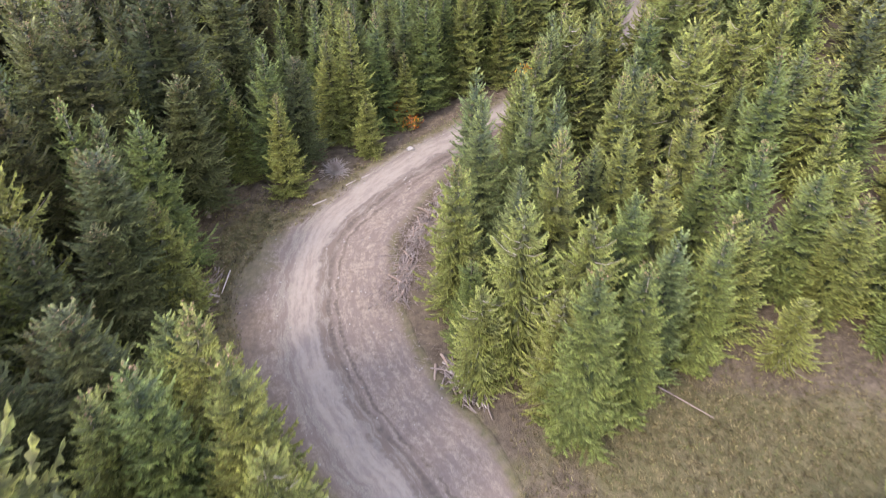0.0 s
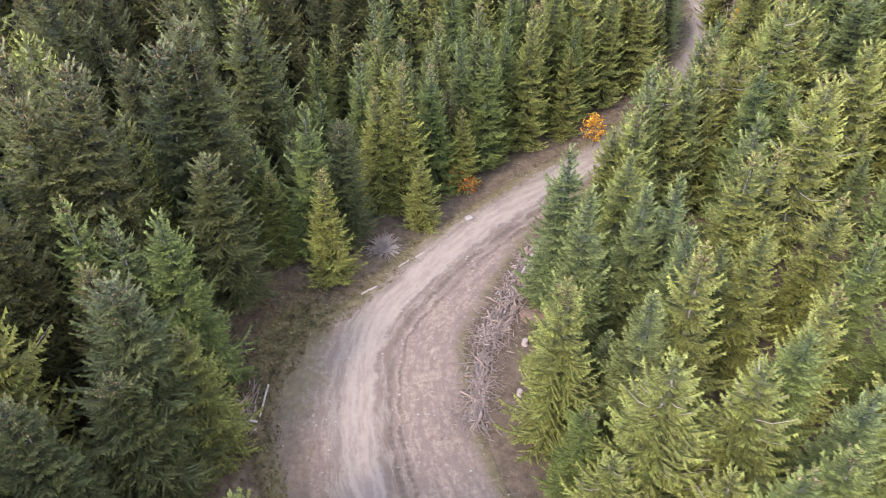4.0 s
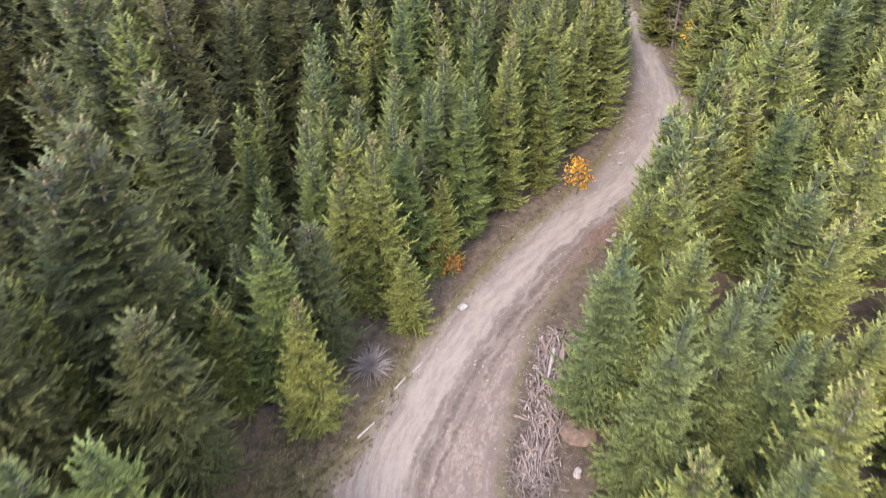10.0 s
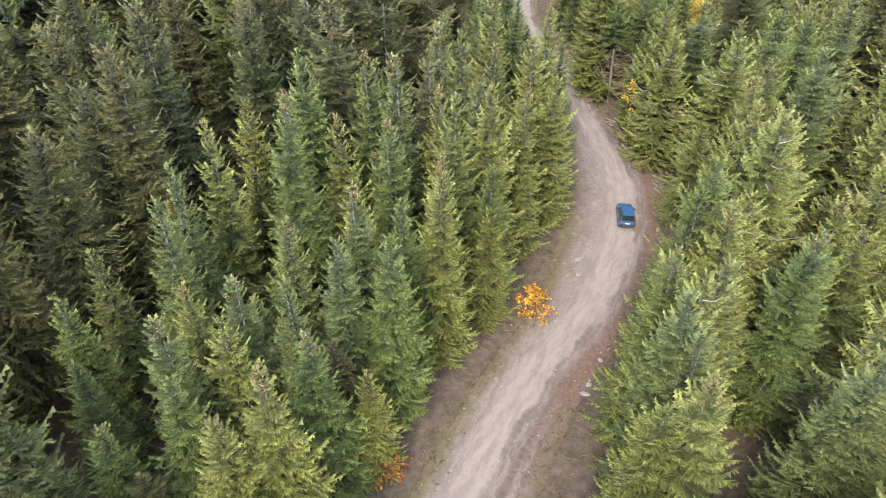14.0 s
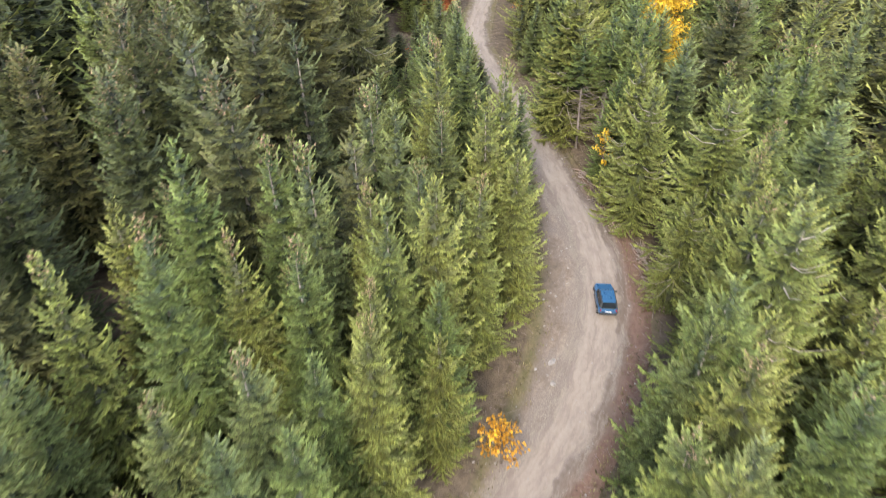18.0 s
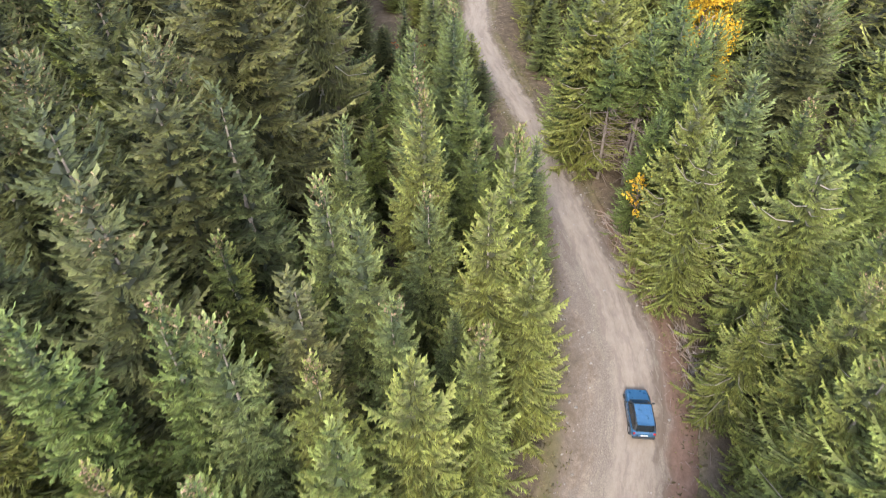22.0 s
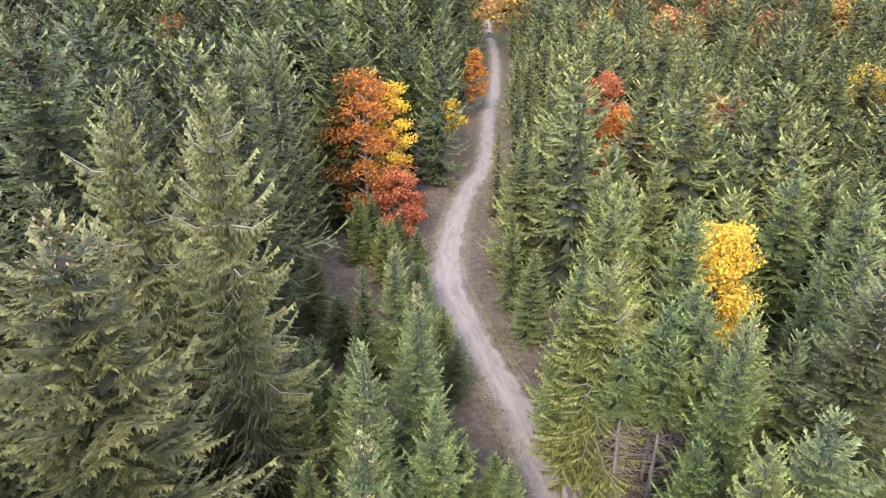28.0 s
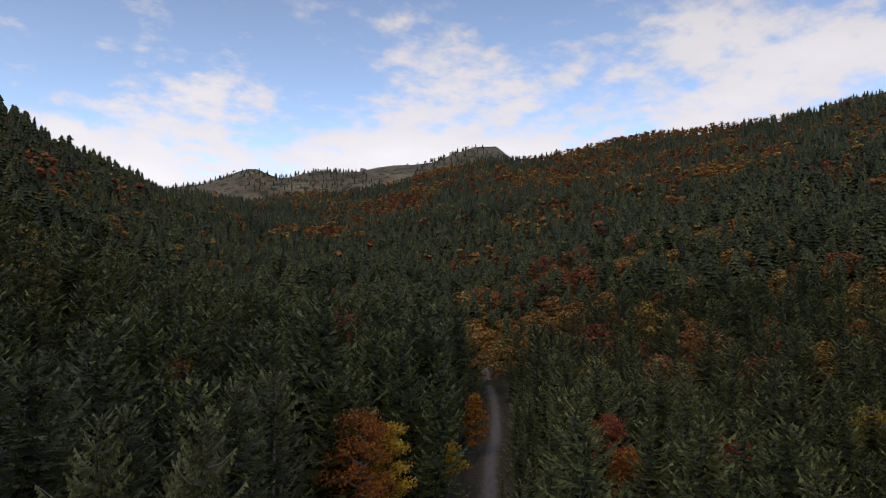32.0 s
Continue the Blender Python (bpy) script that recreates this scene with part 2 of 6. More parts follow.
def floor_colour(nt):
    """Needle litter, moss and dry grass, mixed by soft patches."""
    n1, n2, n3 = noise_node(nt, 0.16, 5), noise_node(nt, 1.4, 6, 0.65), noise_node(nt, 9.0, 4, 0.7)
    litter = ramp(nt, n2, [(0.25, (0.05, 0.038, 0.028)), (0.55, (0.105, 0.08, 0.058)), (0.8, (0.17, 0.135, 0.1))])
    grass = ramp(nt, n2, [(0.2, (0.055, 0.056, 0.022)), (0.5, (0.098, 0.084, 0.043)), (0.8, (0.165, 0.137, 0.078))])
    earth = ramp(nt, n2, [(0.25, (0.11, 0.08, 0.06)), (0.75, (0.2, 0.155, 0.122))])
    g = fmath(nt, "ADD", attr(nt, "grass"), fmath(nt, "MULTIPLY", fmath(nt, "SUBTRACT", n1, 0.5), 1.1), True)
    col = mixc(nt, span(nt, g, 0.35, 0.65), litter, grass)
    col = mixc(nt, span(nt, fmath(nt, "ADD", fmath(nt, "MULTIPLY", n1, 0.7), fmath(nt, "MULTIPLY", n3, 0.3)), 0.52, 0.66, 0, 0.6), col, earth)
    return mixc(nt, 0.35, col, ramp(nt, n3, [(0.2, (0.3, 0.3, 0.3)), (0.8, (1, 1, 1))]), "MULTIPLY"), n3


def ground_material():
    m, nt, b = material("forest_ground")
    near, fine = floor_colour(nt)
    n1, n2 = noise_node(nt, 0.006, 6, 0.6), noise_node(nt, 0.03, 6, 0.6)
    woods = ramp(nt, n2, [(0.3, (0.03, 0.036, 0.02)), (0.7, (0.06, 0.062, 0.03))])
    pasture = ramp(nt, n1, [(0.35, (0.11, 0.085, 0.055)), (0.55, (0.18, 0.14, 0.09)), (0.7, (0.25, 0.2, 0.11))])
    scrub = mixc(nt, span(nt, n2, 0.5, 0.6), pasture, (0.06, 0.06, 0.035))
    col = mixc(nt, attr(nt, "woods"), near, woods)
    col = mixc(nt, attr(nt, "meadow"), col, scrub)
    nt.links.new(col, b.inputs["Base Color"])
    b.inputs["Roughness"].default_value = 0.95
    b.inputs["Specular IOR Level"].default_value = 0.1
    bump(nt, b, fine, 0.8, 0.12)
    return m


def road_material():
    """Gravel track: pale worn lane, loose stones between, churned brown earth on the shoulders, fading into the forest floor."""
    m, nt, b = material("gravel_road")
    floor, _ = floor_colour(nt)
    uv = nt.nodes.new("ShaderNodeUVMap")
    uv.uv_map = "across"
    sep = nt.nodes.new("ShaderNodeSeparateXYZ")
    nt.links.new(uv.outputs[0], sep.inputs[0])
    u, v = sep.outputs["X"], sep.outputs["Y"]
    n1, n2, n3 = noise_node(nt, 0.45, 5, 0.6), noise_node(nt, 2.2, 6, 0.7), noise_node(nt, 11.0, 5, 0.75)
    wob = fmath(nt, "MULTIPLY", fmath(nt, "SUBTRACT", n1, 0.5), 1.6)
    uu = fmath(nt, "SUBTRACT", fmath(nt, "ADD", u, wob), attr(nt, "lane"))
    # streaks drawn out along the way
    cmb = nt.nodes.new("ShaderNodeCombineXYZ")
    nt.links.new(fmath(nt, "MULTIPLY", fmath(nt, "ADD", u, fmath(nt, "MULTIPLY", wob, 0.7)), 1.0), cmb.inputs["X"])
    nt.links.new(fmath(nt, "MULTIPLY", v, 0.16), cmb.inputs["Y"])
    st = nt.nodes.new("ShaderNodeTexNoise")
    st.inputs["Scale"].default_value, st.inputs["Detail"].default_value, st.inputs["Roughness"].default_value = 1.7, 7, 0.72
    nt.links.new(cmb.outputs[0], st.inputs["Vector"])
    streak = st.outputs["Fac"]
    vor = nt.nodes.new("ShaderNodeTexVoronoi")
    vor.inputs["Scale"].default_value = 4.5
    co = nt.nodes.new("ShaderNodeTexCoord")
    nt.links.new(co.outputs["Object"], vor.inputs["Vector"])
    shoulder = ramp(nt, fmath(nt, "ADD", fmath(nt, "MULTIPLY", n2, 0.55), fmath(nt, "MULTIPLY", n3, 0.45)), [(0.34, (0.078, 0.06, 0.05)), (0.5, (0.16, 0.124, 0.1)), (0.66, (0.25, 0.205, 0.17))])
    gravel = ramp(nt, n3, [(0.25, (0.1, 0.082, 0.068)), (0.5, (0.16, 0.134, 0.112)), (0.75, (0.26, 0.224, 0.19))])
    lane = ramp(nt, n2, [(0.2, (0.187, 0.153, 0.13)), (0.8, (0.25, 0.209, 0.179))])
    base = mixc(nt, span(nt, fmath(nt, "ABSOLUTE", uu), 1.9, 3.6), gravel, shoulder)
    base = mixc(nt, span(nt, streak, 0.44, 0.58, 0, 0.75), base, (0.115, 0.088, 0.077))
    # stony, darker strip beside the lane where the way is widest, and the churned ruts in the bend
    stony = ramp(nt, n3, [(0.3, (0.08, 0.066, 0.056)), (0.5, (0.142, 0.118, 0.1)), (0.7, (0.255, 0.22, 0.19))])
    wide_part = span(nt, attr(nt, "lane"), 0.3, 1.0)
    base = mixc(nt, fmath(nt, "MULTIPLY", fmath(nt, "MULTIPLY", span(nt, uu, -0.9, -2.0), span(nt, streak, 0.4, 0.58, 0.0, 0.65)), wide_part), base, stony)
    rut = fmath(nt, "MULTIPLY", span(nt, fmath(nt, "ABSOLUTE", fmath(nt, "SUBTRACT", uu, 2.3)), 0.25, 1.1, 1, 0), span(nt, streak, 0.42, 0.56, 0.1, 0.8))
    base = mixc(nt, rut, base, (0.105, 0.08, 0.065))
    tread = fmath(nt, "SINE", fmath(nt, "ADD", fmath(nt, "MULTIPLY", v, 9.0), fmath(nt, "MULTIPLY", n2, 5.0)))
    for c, w in ((1.55, 0.2), (2.75, 0.24), (3.7, 0.16)):
        line = fmath(nt, "MULTIPLY", span(nt, fmath(nt, "ABSOLUTE", fmath(nt, "SUBTRACT", uu, c)), w * 0.4, w * 1.7, 1, 0), span(nt, tread, -0.6, 0.8, 0.72, 1.0))
        base = mixc(nt, fmath(nt, "MULTIPLY", line, span(nt, n1, 0.36, 0.56, 0.15, 0.85)), base, (0.072, 0.056, 0.046))
    worn = fmath(nt, "MULTIPLY", span(nt, fmath(nt, "ABSOLUTE", fmath(nt, "SUBTRACT", uu, 0.1)), 0.9, 1.9, 0.85, 0), span(nt, streak, 0.35, 0.65, 1.0, 0.45))
    base = mixc(nt, worn, base, lane)
    stones = fmath(nt, "MULTIPLY", span(nt, vor.outputs["Distance"], 0.08, 0.16, 1, 0), span(nt, n1, 0.5, 0.66, 0, 0.45))
    base = mixc(nt, stones, base, (0.264, 0.232, 0.213))
    creep = fmath(nt, "ADD", uu, fmath(nt, "ADD", fmath(nt, "MULTIPLY", fmath(nt, "SUBTRACT", n1, 0.5), 3.5), fmath(nt, "MULTIPLY", fmath(nt, "SUBTRACT", n2, 0.5), 2.5)))
    base = mixc(nt, span(nt, creep, -2.6, -5.6, 0, 0.7), base, floor)
    rim = fmath(nt, "ADD", attr(nt, "rim"), fmath(nt, "MULTIPLY", fmath(nt, "SUBTRACT", n2, 0.5), 0.9))
    col = mixc(nt, span(nt, fmath(nt, "ADD", rim, fmath(nt, "MULTIPLY", fmath(nt, "SUBTRACT", n1, 0.5), 0.8)), 0.3, 0.85), base, floor)
    col = mixc(nt, fmath(nt, "MULTIPLY", span(nt, uu, 1.9, 3.0, 0, 0.92), span(nt, attr(nt, "lane"), 0.0, 0.35)), col, ramp(nt, n2, [(0.25, (0.08, 0.046, 0.035)), (0.75, (0.165, 0.105, 0.083))]))
    nt.links.new(col, b.inputs["Base Color"])
    b.inputs["Roughness"].default_value = 0.95
    b.inputs["Specular IOR Level"].default_value = 0.15
    bump(nt, b, fmath(nt, "ADD", fmath(nt, "MULTIPLY", n3, 0.5), fmath(nt, "ADD", streak, stones)), 0.9, 0.08)
    return m


GROUND, ROAD = ground_material(), road_material()
STONE = plain("stone_grey", (0.2, 0.18, 0.165), 0.9, scale=3.0, vary=0.4)
GRASS = leafy("grass_dry", [(0.07, 0.062, 0.026), (0.11, 0.09, 0.042)], [(0.13, 0.104, 0.055), (0.165, 0.13, 0.075)], 0.15, 0.3, hue_attr=True)
HERB = leafy("herbs_green", [(0.05, 0.058, 0.018), (0.065, 0.066, 0.022)], [(0.1, 0.115, 0.034), (0.13, 0.12, 0.042)], 0.15, 0.3, hue_attr=True)

# ---- lie of the land ----
HUB = (12.3, 98.8)          # the hovering place, from which hills are told by bearing and distance
_ys = np.arange(-300.0, 900.0, 1.0)
_zs = np.interp(_ys, [-300, -50, 30, 45, 52, 60, 67, 72, 79, 87, 93, 100, 108, 121, 145, 165, 190, 260, 310, 900],
                [-24, -8, -4.6, -3.9, -3.3, -2.1, -1.1, -0.5, 0.2, 1.1, 2.05, 3.55, 4.9, 5.5, 6.5, 8, 9.5, 11, 13, 16])
_zs = np.convolve(np.pad(_zs, 6, mode="edge"), np.hanning(13) / np.hanning(13).sum(), "valid")
RIDGE = ((-180, -2, 900, 200), (-120, 6, 700, 90), (-60, 12, 500, 70), (-30, 16, 560, 75), (-8, 13.9, 620, 100), (-3.6, 11.2, 680, 110),
         (1.2, 9.7, 880, 120), (4, 9.1, 1100, 125), (11, 8.7, 1500, 140), (18, 9.3, 1600, 160), (23, 10.6, 1550, 190), (29, 12.1, 1500, 260), (33, 12.7, 1500, 250),
         (43, 13.9, 1450, 180), (54, 14.5, 1400, 140), (62, 15.0, 1350, 120), (80, 13, 1000, 110), (120, 6, 700, 110), (180, -2, 900, 200))
FAR = ((-40, 2), (0, 7), (4, 9.0), (8, 10.4), (10.7, 11.3), (12.5, 10.9), (18, 11.4), (23, 11.9), (26, 12.6), (29, 13.3), (31.3, 13.8), (33, 13.1), (35, 10.0), (45, 6), (54, 9),
       (57.5, 14.9), (61, 15.35), (66, 14.5), (90, 8), (120, 2))


def polar(x, y):
    dx, dy = x - HUB[0], y - HUB[1]
    return np.degrees(np.arctan2(dx, dy)), np.hypot(dx, dy)


def hills(x, y):
    """Height of the hillsides above the valley floor, and of the far mountain."""
    a, r = polar(x, y)
    q = np.array(RIDGE, float)
    el, far, foot = (np.interp(a, q[:, 0], q[:, i]) for i in (1, 2, 3))
    top = 30 + far * np.tan(np.radians(el))
    s = np.clip((r - foot) / (far - foot), 0, 1) ** 1.18
    near = top * s * (1 - 0.35 * (1 - np.exp(-np.clip(r - far, 0, None) / 500)))
    f = np.array(FAR, float)
    peak = 30 + 3200 * np.tan(np.radians(np.interp(a, f[:, 0], f[:, 1])))
    t = np.clip((r - 1700) / 1500, 0, 1)
    mount = peak * (t * t * (3 - 2 * t)) * (1 - 0.3 * np.clip((r - 3200) / 1500, 0, 1))
    return near, mount


def land(x, y):
    """Ground height at x, y."""
    x, y = np.asarray(x, float), np.asarray(y, float)
    near, mount = hills(x, y)
    a, r = polar(x, y)
    bumps = 0.35 * np.sin(x * 0.21 + 1.3 * np.sin(y * 0.13)) * np.sin(y * 0.17 + 0.8) + 0.008 * np.clip(r - 100, 0, 2500) * np.sin(x * 0.011 + y * 0.004) * np.sin(y * 0.013 - x * 0.006)
    off = np.clip((np.abs(road_offset(x, y)[0]) - 8) / 15, 0, 1)
    return np.interp(y, _ys, _zs) + np.maximum(near, mount) + bumps * off


# ---- the track: its middle line and how far the bare ground reaches to either side ----
WAY = ((30, -60), (22, -25), (12, 4), (4, 18), (-0.6, 26), (-3.81, 30.57), (-6.83, 34.13), (-9.86, 38.83), (-12.4, 44.16), (-14.09, 50.02), (-14.73, 56.37), (-13.97, 62.51),
       (-10.87, 67.87), (-6.38, 73.87), (-0.99, 79.64), (5.17, 85.15), (11.31, 89.99), (18.16, 94.61), (24.06, 99.83), (28.72, 105.95), (31.64, 112.23), (33.92, 118.63), (36.7, 127.5),
       (39.8, 138), (41.6, 148), (44.5, 160), (52.2, 173), (61.5, 185), (68.8, 193.2), (87.5, 223.3), (100.7, 242.7), (125.4, 283.6), (150, 329), (168, 361), (185, 400))
EDGE_Y = (-60, 18, 30, 38, 46, 56, 60, 64, 74, 80, 90, 98, 105, 112, 119, 127, 138, 160, 190, 400)
EDGE_L = (2.5, 3.5, 4.2, 4.5, 7.5, 8.6, 7.0, 3.4, 2.8, 2.6, 2.4, 3.8, 4.6, 4.2, 2.8, 1.9, 1.8, 2.2, 1.5, 1.2)
EDGE_R = (2.5, 5.0, 9.0, 9.4, 9.6, 9.4, 9.0, 8.4, 6.0, 4.6, 4.0, 4.8, 5.0, 4.2, 3.2, 2.4, 2.0, 2.2, 1.5, 1.2)


def catmull(pts, step):
    p = np.array(pts, float)
    p = np.vstack([2 * p[0] - p[1], p, 2 * p[-1] - p[-2]])
    out = []
    for i in range(1, len(p) - 2):
        n = max(2, int(np.linalg.norm(p[i + 1] - p[i]) / step))
        t = np.linspace(0, 1, n, endpoint=False)[:, None]
        out.append(0.5 * (2 * p[i] + (p[i + 1] - p[i - 1]) * t + (2 * p[i - 1] - 5 * p[i] + 4 * p[i + 1] - p[i + 2]) * t ** 2 + (3 * p[i] - p[i - 1] - 3 * p[i + 1] + p[i + 2]) * t ** 3))
    return np.vstack(out + [p[-2][None]])


LINE = catmull(WAY, 0.7)
_d = np.gradient(LINE, axis=0)
_d /= np.linalg.norm(_d, axis=1)[:, None]
SIDE = np.stack([_d[:, 1], -_d[:, 0]], 1)        # to the right of the way
ALONG = np.concatenate([[0], np.cumsum(np.linalg.norm(np.diff(LINE, axis=0), axis=1))])


def road_offset(x, y):
    """Metres to the right of the middle line, and the nearest place on it."""
    x, y = np.asarray(x, float), np.asarray(y, float)
    sh = np.broadcast(x, y).shape
    px, py = np.broadcast_to(x, sh).ravel(), np.broadcast_to(y, sh).ravel()
    idx = np.zeros(px.size, int)
    coarse = np.arange(0, len(LINE), 4)
    for i in range(0, px.size, 4000):
        s = slice(i, i + 4000)
        d2 = (px[s, None] - LINE[None, coarse, 0]) ** 2 + (py[s, None] - LINE[None, coarse, 1]) ** 2
        idx[s] = coarse[d2.argmin(1)]
    best, bi = np.full(px.size, 1e18), idx.copy()
    for k in range(-4, 5):
        j = np.clip(idx + k, 0, len(LINE) - 1)
        d2 = (px - LINE[j, 0]) ** 2 + (py - LINE[j, 1]) ** 2
        m = d2 < best
        best[m], bi[m] = d2[m], j[m]
    sgn = np.where((px - LINE[bi, 0]) * SIDE[bi, 0] + (py - LINE[bi, 1]) * SIDE[bi, 1] >= 0, 1, -1)
    return (np.sqrt(best) * sgn).reshape(sh), bi.reshape(sh)


def bare(x, y):
    """Metres outside the bare ground of the track (negative: on it)."""
    u, i = road_offset(x, y)
    cy = LINE[i, 1]
    return np.where(u > 0, u - np.interp(cy, EDGE_Y, EDGE_R), -u - np.interp(cy, EDGE_Y, EDGE_L))


def mesh(name, verts, faces, mats, attrs=None, uv=None, smooth=True):
    """A mesh from arrays of places and of triangles or quads."""
    me = bpy.data.meshes.new(name)
    verts, faces = np.asarray(verts, np.float32), np.asarray(faces, np.int32)
    n, k = faces.shape
    me.vertices.add(len(verts))
    me.vertices.foreach_set("co", verts.ravel())
    me.loops.add(n * k)
    me.loops.foreach_set("vertex_index", faces.ravel())
    me.polygons.add(n)
    me.polygons.foreach_set("loop_start", np.arange(0, n * k, k, dtype=np.int32))
    if smooth:
        me.polygons.foreach_set("use_smooth", np.ones(n, bool))
    for a, v in (attrs or {}).items():
        me.attributes.new(a, "FLOAT", "POINT").data.foreach_set("value", np.asarray(v, np.float32))
    if uv is not None:
        me.uv_layers.new(name="across").data.foreach_set("uv", np.asarray(uv, np.float32)[faces.ravel()].ravel())
    for m in mats if isinstance(mats, (list, tuple)) else [mats]:
        me.materials.append(m)
    me.update(calc_edges=True)
    if n < 40000:
        me.validate()
    return me


def grid_faces(nu, nv):
    i = np.arange(nu * nv).reshape(nu, nv)
    return np.stack([i[:-1, :-1], i[1:, :-1], i[1:, 1:], i[:-1, 1:]], -1).reshape(-1, 4)


def spread(a, b, step, reach, grow):
    mid = list(np.arange(a, b, step))
    s, lo, hi = step, [], []
    x, z = a, mid[-1]
    while x > -reach or z < reach:
        s *= grow
        x -= s
        z += s
        lo.append(x)
        hi.append(z)
    return np.array(lo[::-1] + mid + hi)


gx, gy = spread(-60, 90, 1.6, 4300, 1.085), spread(10, 190, 1.6, 4300, 1.085)
GX, GY = np.meshgrid(gx, gy, indexing="ij")
gzv = land(GX, GY)
gb = bare(GX, GY)
_, g_r = polar(GX, GY)
_near, _mount = hills(GX, GY)
gzv = gzv - 0.35 * np.clip((0.6 - gb) / 1.5, 0, 1)


def meadowness(x, y):
    """Where grass grows in place of trees: the verges, the pocket inside the bend, the clearing at the start."""
    b = bare(x, y)
    u, _ = road_offset(x, y)
    m = np.clip(1 - np.abs(b) / 2.2, 0, 1) * 0.7
    m = np.maximum(m, np.exp(-(((x + 21.5) / 5.0) ** 2 + ((y - 60) / 8.0) ** 2)))
    return np.maximum(m, np.exp(-(((x - 25) / 17.0) ** 2 + ((y - 34) / 9.5) ** 2) * 0.9))


ground = new("ground", mesh("ground", np.stack([GX, GY, gzv], -1).reshape(-1, 3), grid_faces(len(gx), len(gy)), GROUND,
                            {"grass": meadowness(GX, GY).ravel(), "woods": np.clip((g_r - 150) / 150, 0, 1).ravel(), "meadow": np.clip((_mount - _near) / 60, 0, 1).ravel()}))
tagged(ground, "forest floor of brown needles, dry grass and far wooded hills", "ground", kind="structure")


def ground_z(x, y):
    """Height of the ground sheet as built, between its grid points."""
    i = np.clip(np.searchsorted(gx, x) - 1, 0, len(gx) - 2)
    j = np.clip(np.searchsorted(gy, y) - 1, 0, len(gy) - 2)
    s, t = (x - gx[i]) / (gx[i + 1] - gx[i]), (y - gy[j]) / (gy[j + 1] - gy[j])
    return (gzv[i, j] * (1 - s) + gzv[i + 1, j] * s) * (1 - t) + (gzv[i, j + 1] * (1 - s) + gzv[i + 1, j + 1] * s) * t


def build_road():
    half = 22
    t = np.linspace(-1, 1, half * 2 + 1)
    cy = LINE[:, 1]
    el, er = np.interp(cy, EDGE_Y, EDGE_L) + 1.6, np.interp(cy, EDGE_Y, EDGE_R) + 1.6
    U = np.where(t[None, :] < 0, t[None, :] * el[:, None], t[None, :] * er[:, None])
    X, Y = LINE[:, None, 0] + SIDE[:, None, 0] * U, LINE[:, None, 1] + SIDE[:, None, 1] * U
    edge = np.where(U < 0, el[:, None] + U, er[:, None] - U)         # metres in from the outer rim
    A = ALONG[:, None]
    drift = 0.35 * np.sin(A * 0.11) + 0.2 * np.sin(A * 0.31 + 1)
    z = 0.10 - 0.012 * np.abs(U)
    for c, w, d in ((-0.62, 0.34, 0.06), (0.82, 0.34, 0.06), (1.9, 0.2, 0.12), (2.5, 0.16, 0.1), (3.4, 0.22, 0.1), (4.3, 0.2, 0.07)):
        z = z - d * np.exp(-((U - c - drift * (0.4 if c < 1 else 1)) / w) ** 2) + 0.4 * d * np.exp(-((U - c - w * 1.9 - drift) / w) ** 2)
    z = z + 0.035 * np.sin(X * 3.1 + 2 * np.sin(Y * 1.3)) * np.sin(Y * 2.7 + 1.7 * np.sin(X * 1.1)) * np.clip(np.abs(U) - 1.2, 0.15, 1)
    z = np.where(edge < 0.9, z - (0.9 - edge) * 0.55, z)
    verts = np.stack([X, Y, land(X, Y) + z], -1).reshape(-1, 3)
    rim = np.clip(1 - (edge - 0.5) / 3.0, 0, 1)
    b = bare(X, Y)
    ob = new("road", mesh("road", verts, grid_faces(len(LINE), len(t)), ROAD, {"rim": rim.ravel(), "lane": np.broadcast_to(np.interp(cy, [30, 60, 88, 96, 108, 118, 126], [-0.3, -0.4, 0.2, 1.3, 1.2, 0.5, 0])[:, None], U.shape).ravel(), "grass": meadowness(X, Y).ravel()}, np.stack([U, np.broadcast_to(A, U.shape)], -1).reshape(-1, 2)))
    return tagged(ob, "winding pale gravel forest track with wheel ruts", "road", kind="structure")


build_road()

# ---- trees ----
UP = np.array((0.0, 0.0, 1.0))


def kites(P, D, L, W, S, sag):
    """Pointed twigs: places, ways, lengths, widths, sideways ways and how far their ends hang."""
    L, W, sag = L[:, None], W[:, None], np.broadcast_to(sag, L.shape)[:, None]
    mid = P + D * L * 0.42
    v = np.stack([P, mid + S * W * 0.5 - UP * W * 0.16, P + D * L - UP * sag * L, mid - S * W * 0.5 - UP * W * 0.16], 1)
    return v.reshape(-1, 3)


def unit(v):
    return v / np.maximum(np.linalg.norm(v, axis=-1, keepdims=True), 1e-9)


def frond(A, D, S, tl, droop, r):
    """A feathered spray: pointed twigs in pairs along an axis, their roots joined, their ends bent forward and down. Gives triangles."""
    m = len(A) - 1
    root, nxt = A[:-1], A[1:] + (A[1:] - A[:-1]) * 0.55
    out, val = [], []
    s = (np.arange(m) + 0.5) / m
    for sg in (-1, 1):
        W = unit(D * r.uniform(0.35, 1.0, (m, 1)) + S * sg * r.uniform(0.65, 1.15, (m, 1)) - UP * (droop + r.normal(0.02, 0.26, (m, 1))))
        tip = (root + nxt) / 2 + W * (tl * r.uniform(0.55, 1.35, m))[:, None]
        out.append(np.stack([root, nxt, tip] if sg > 0 else [nxt, root, tip], 1).reshape(-1, 3))
        val.append(s)
    end = A[-1] + D * tl[-1:] * 1.5
    out.append(np.stack([A[-1] + S * 0.05, A[-1] - S * 0.05, end]))
    return np.vstack(out), val


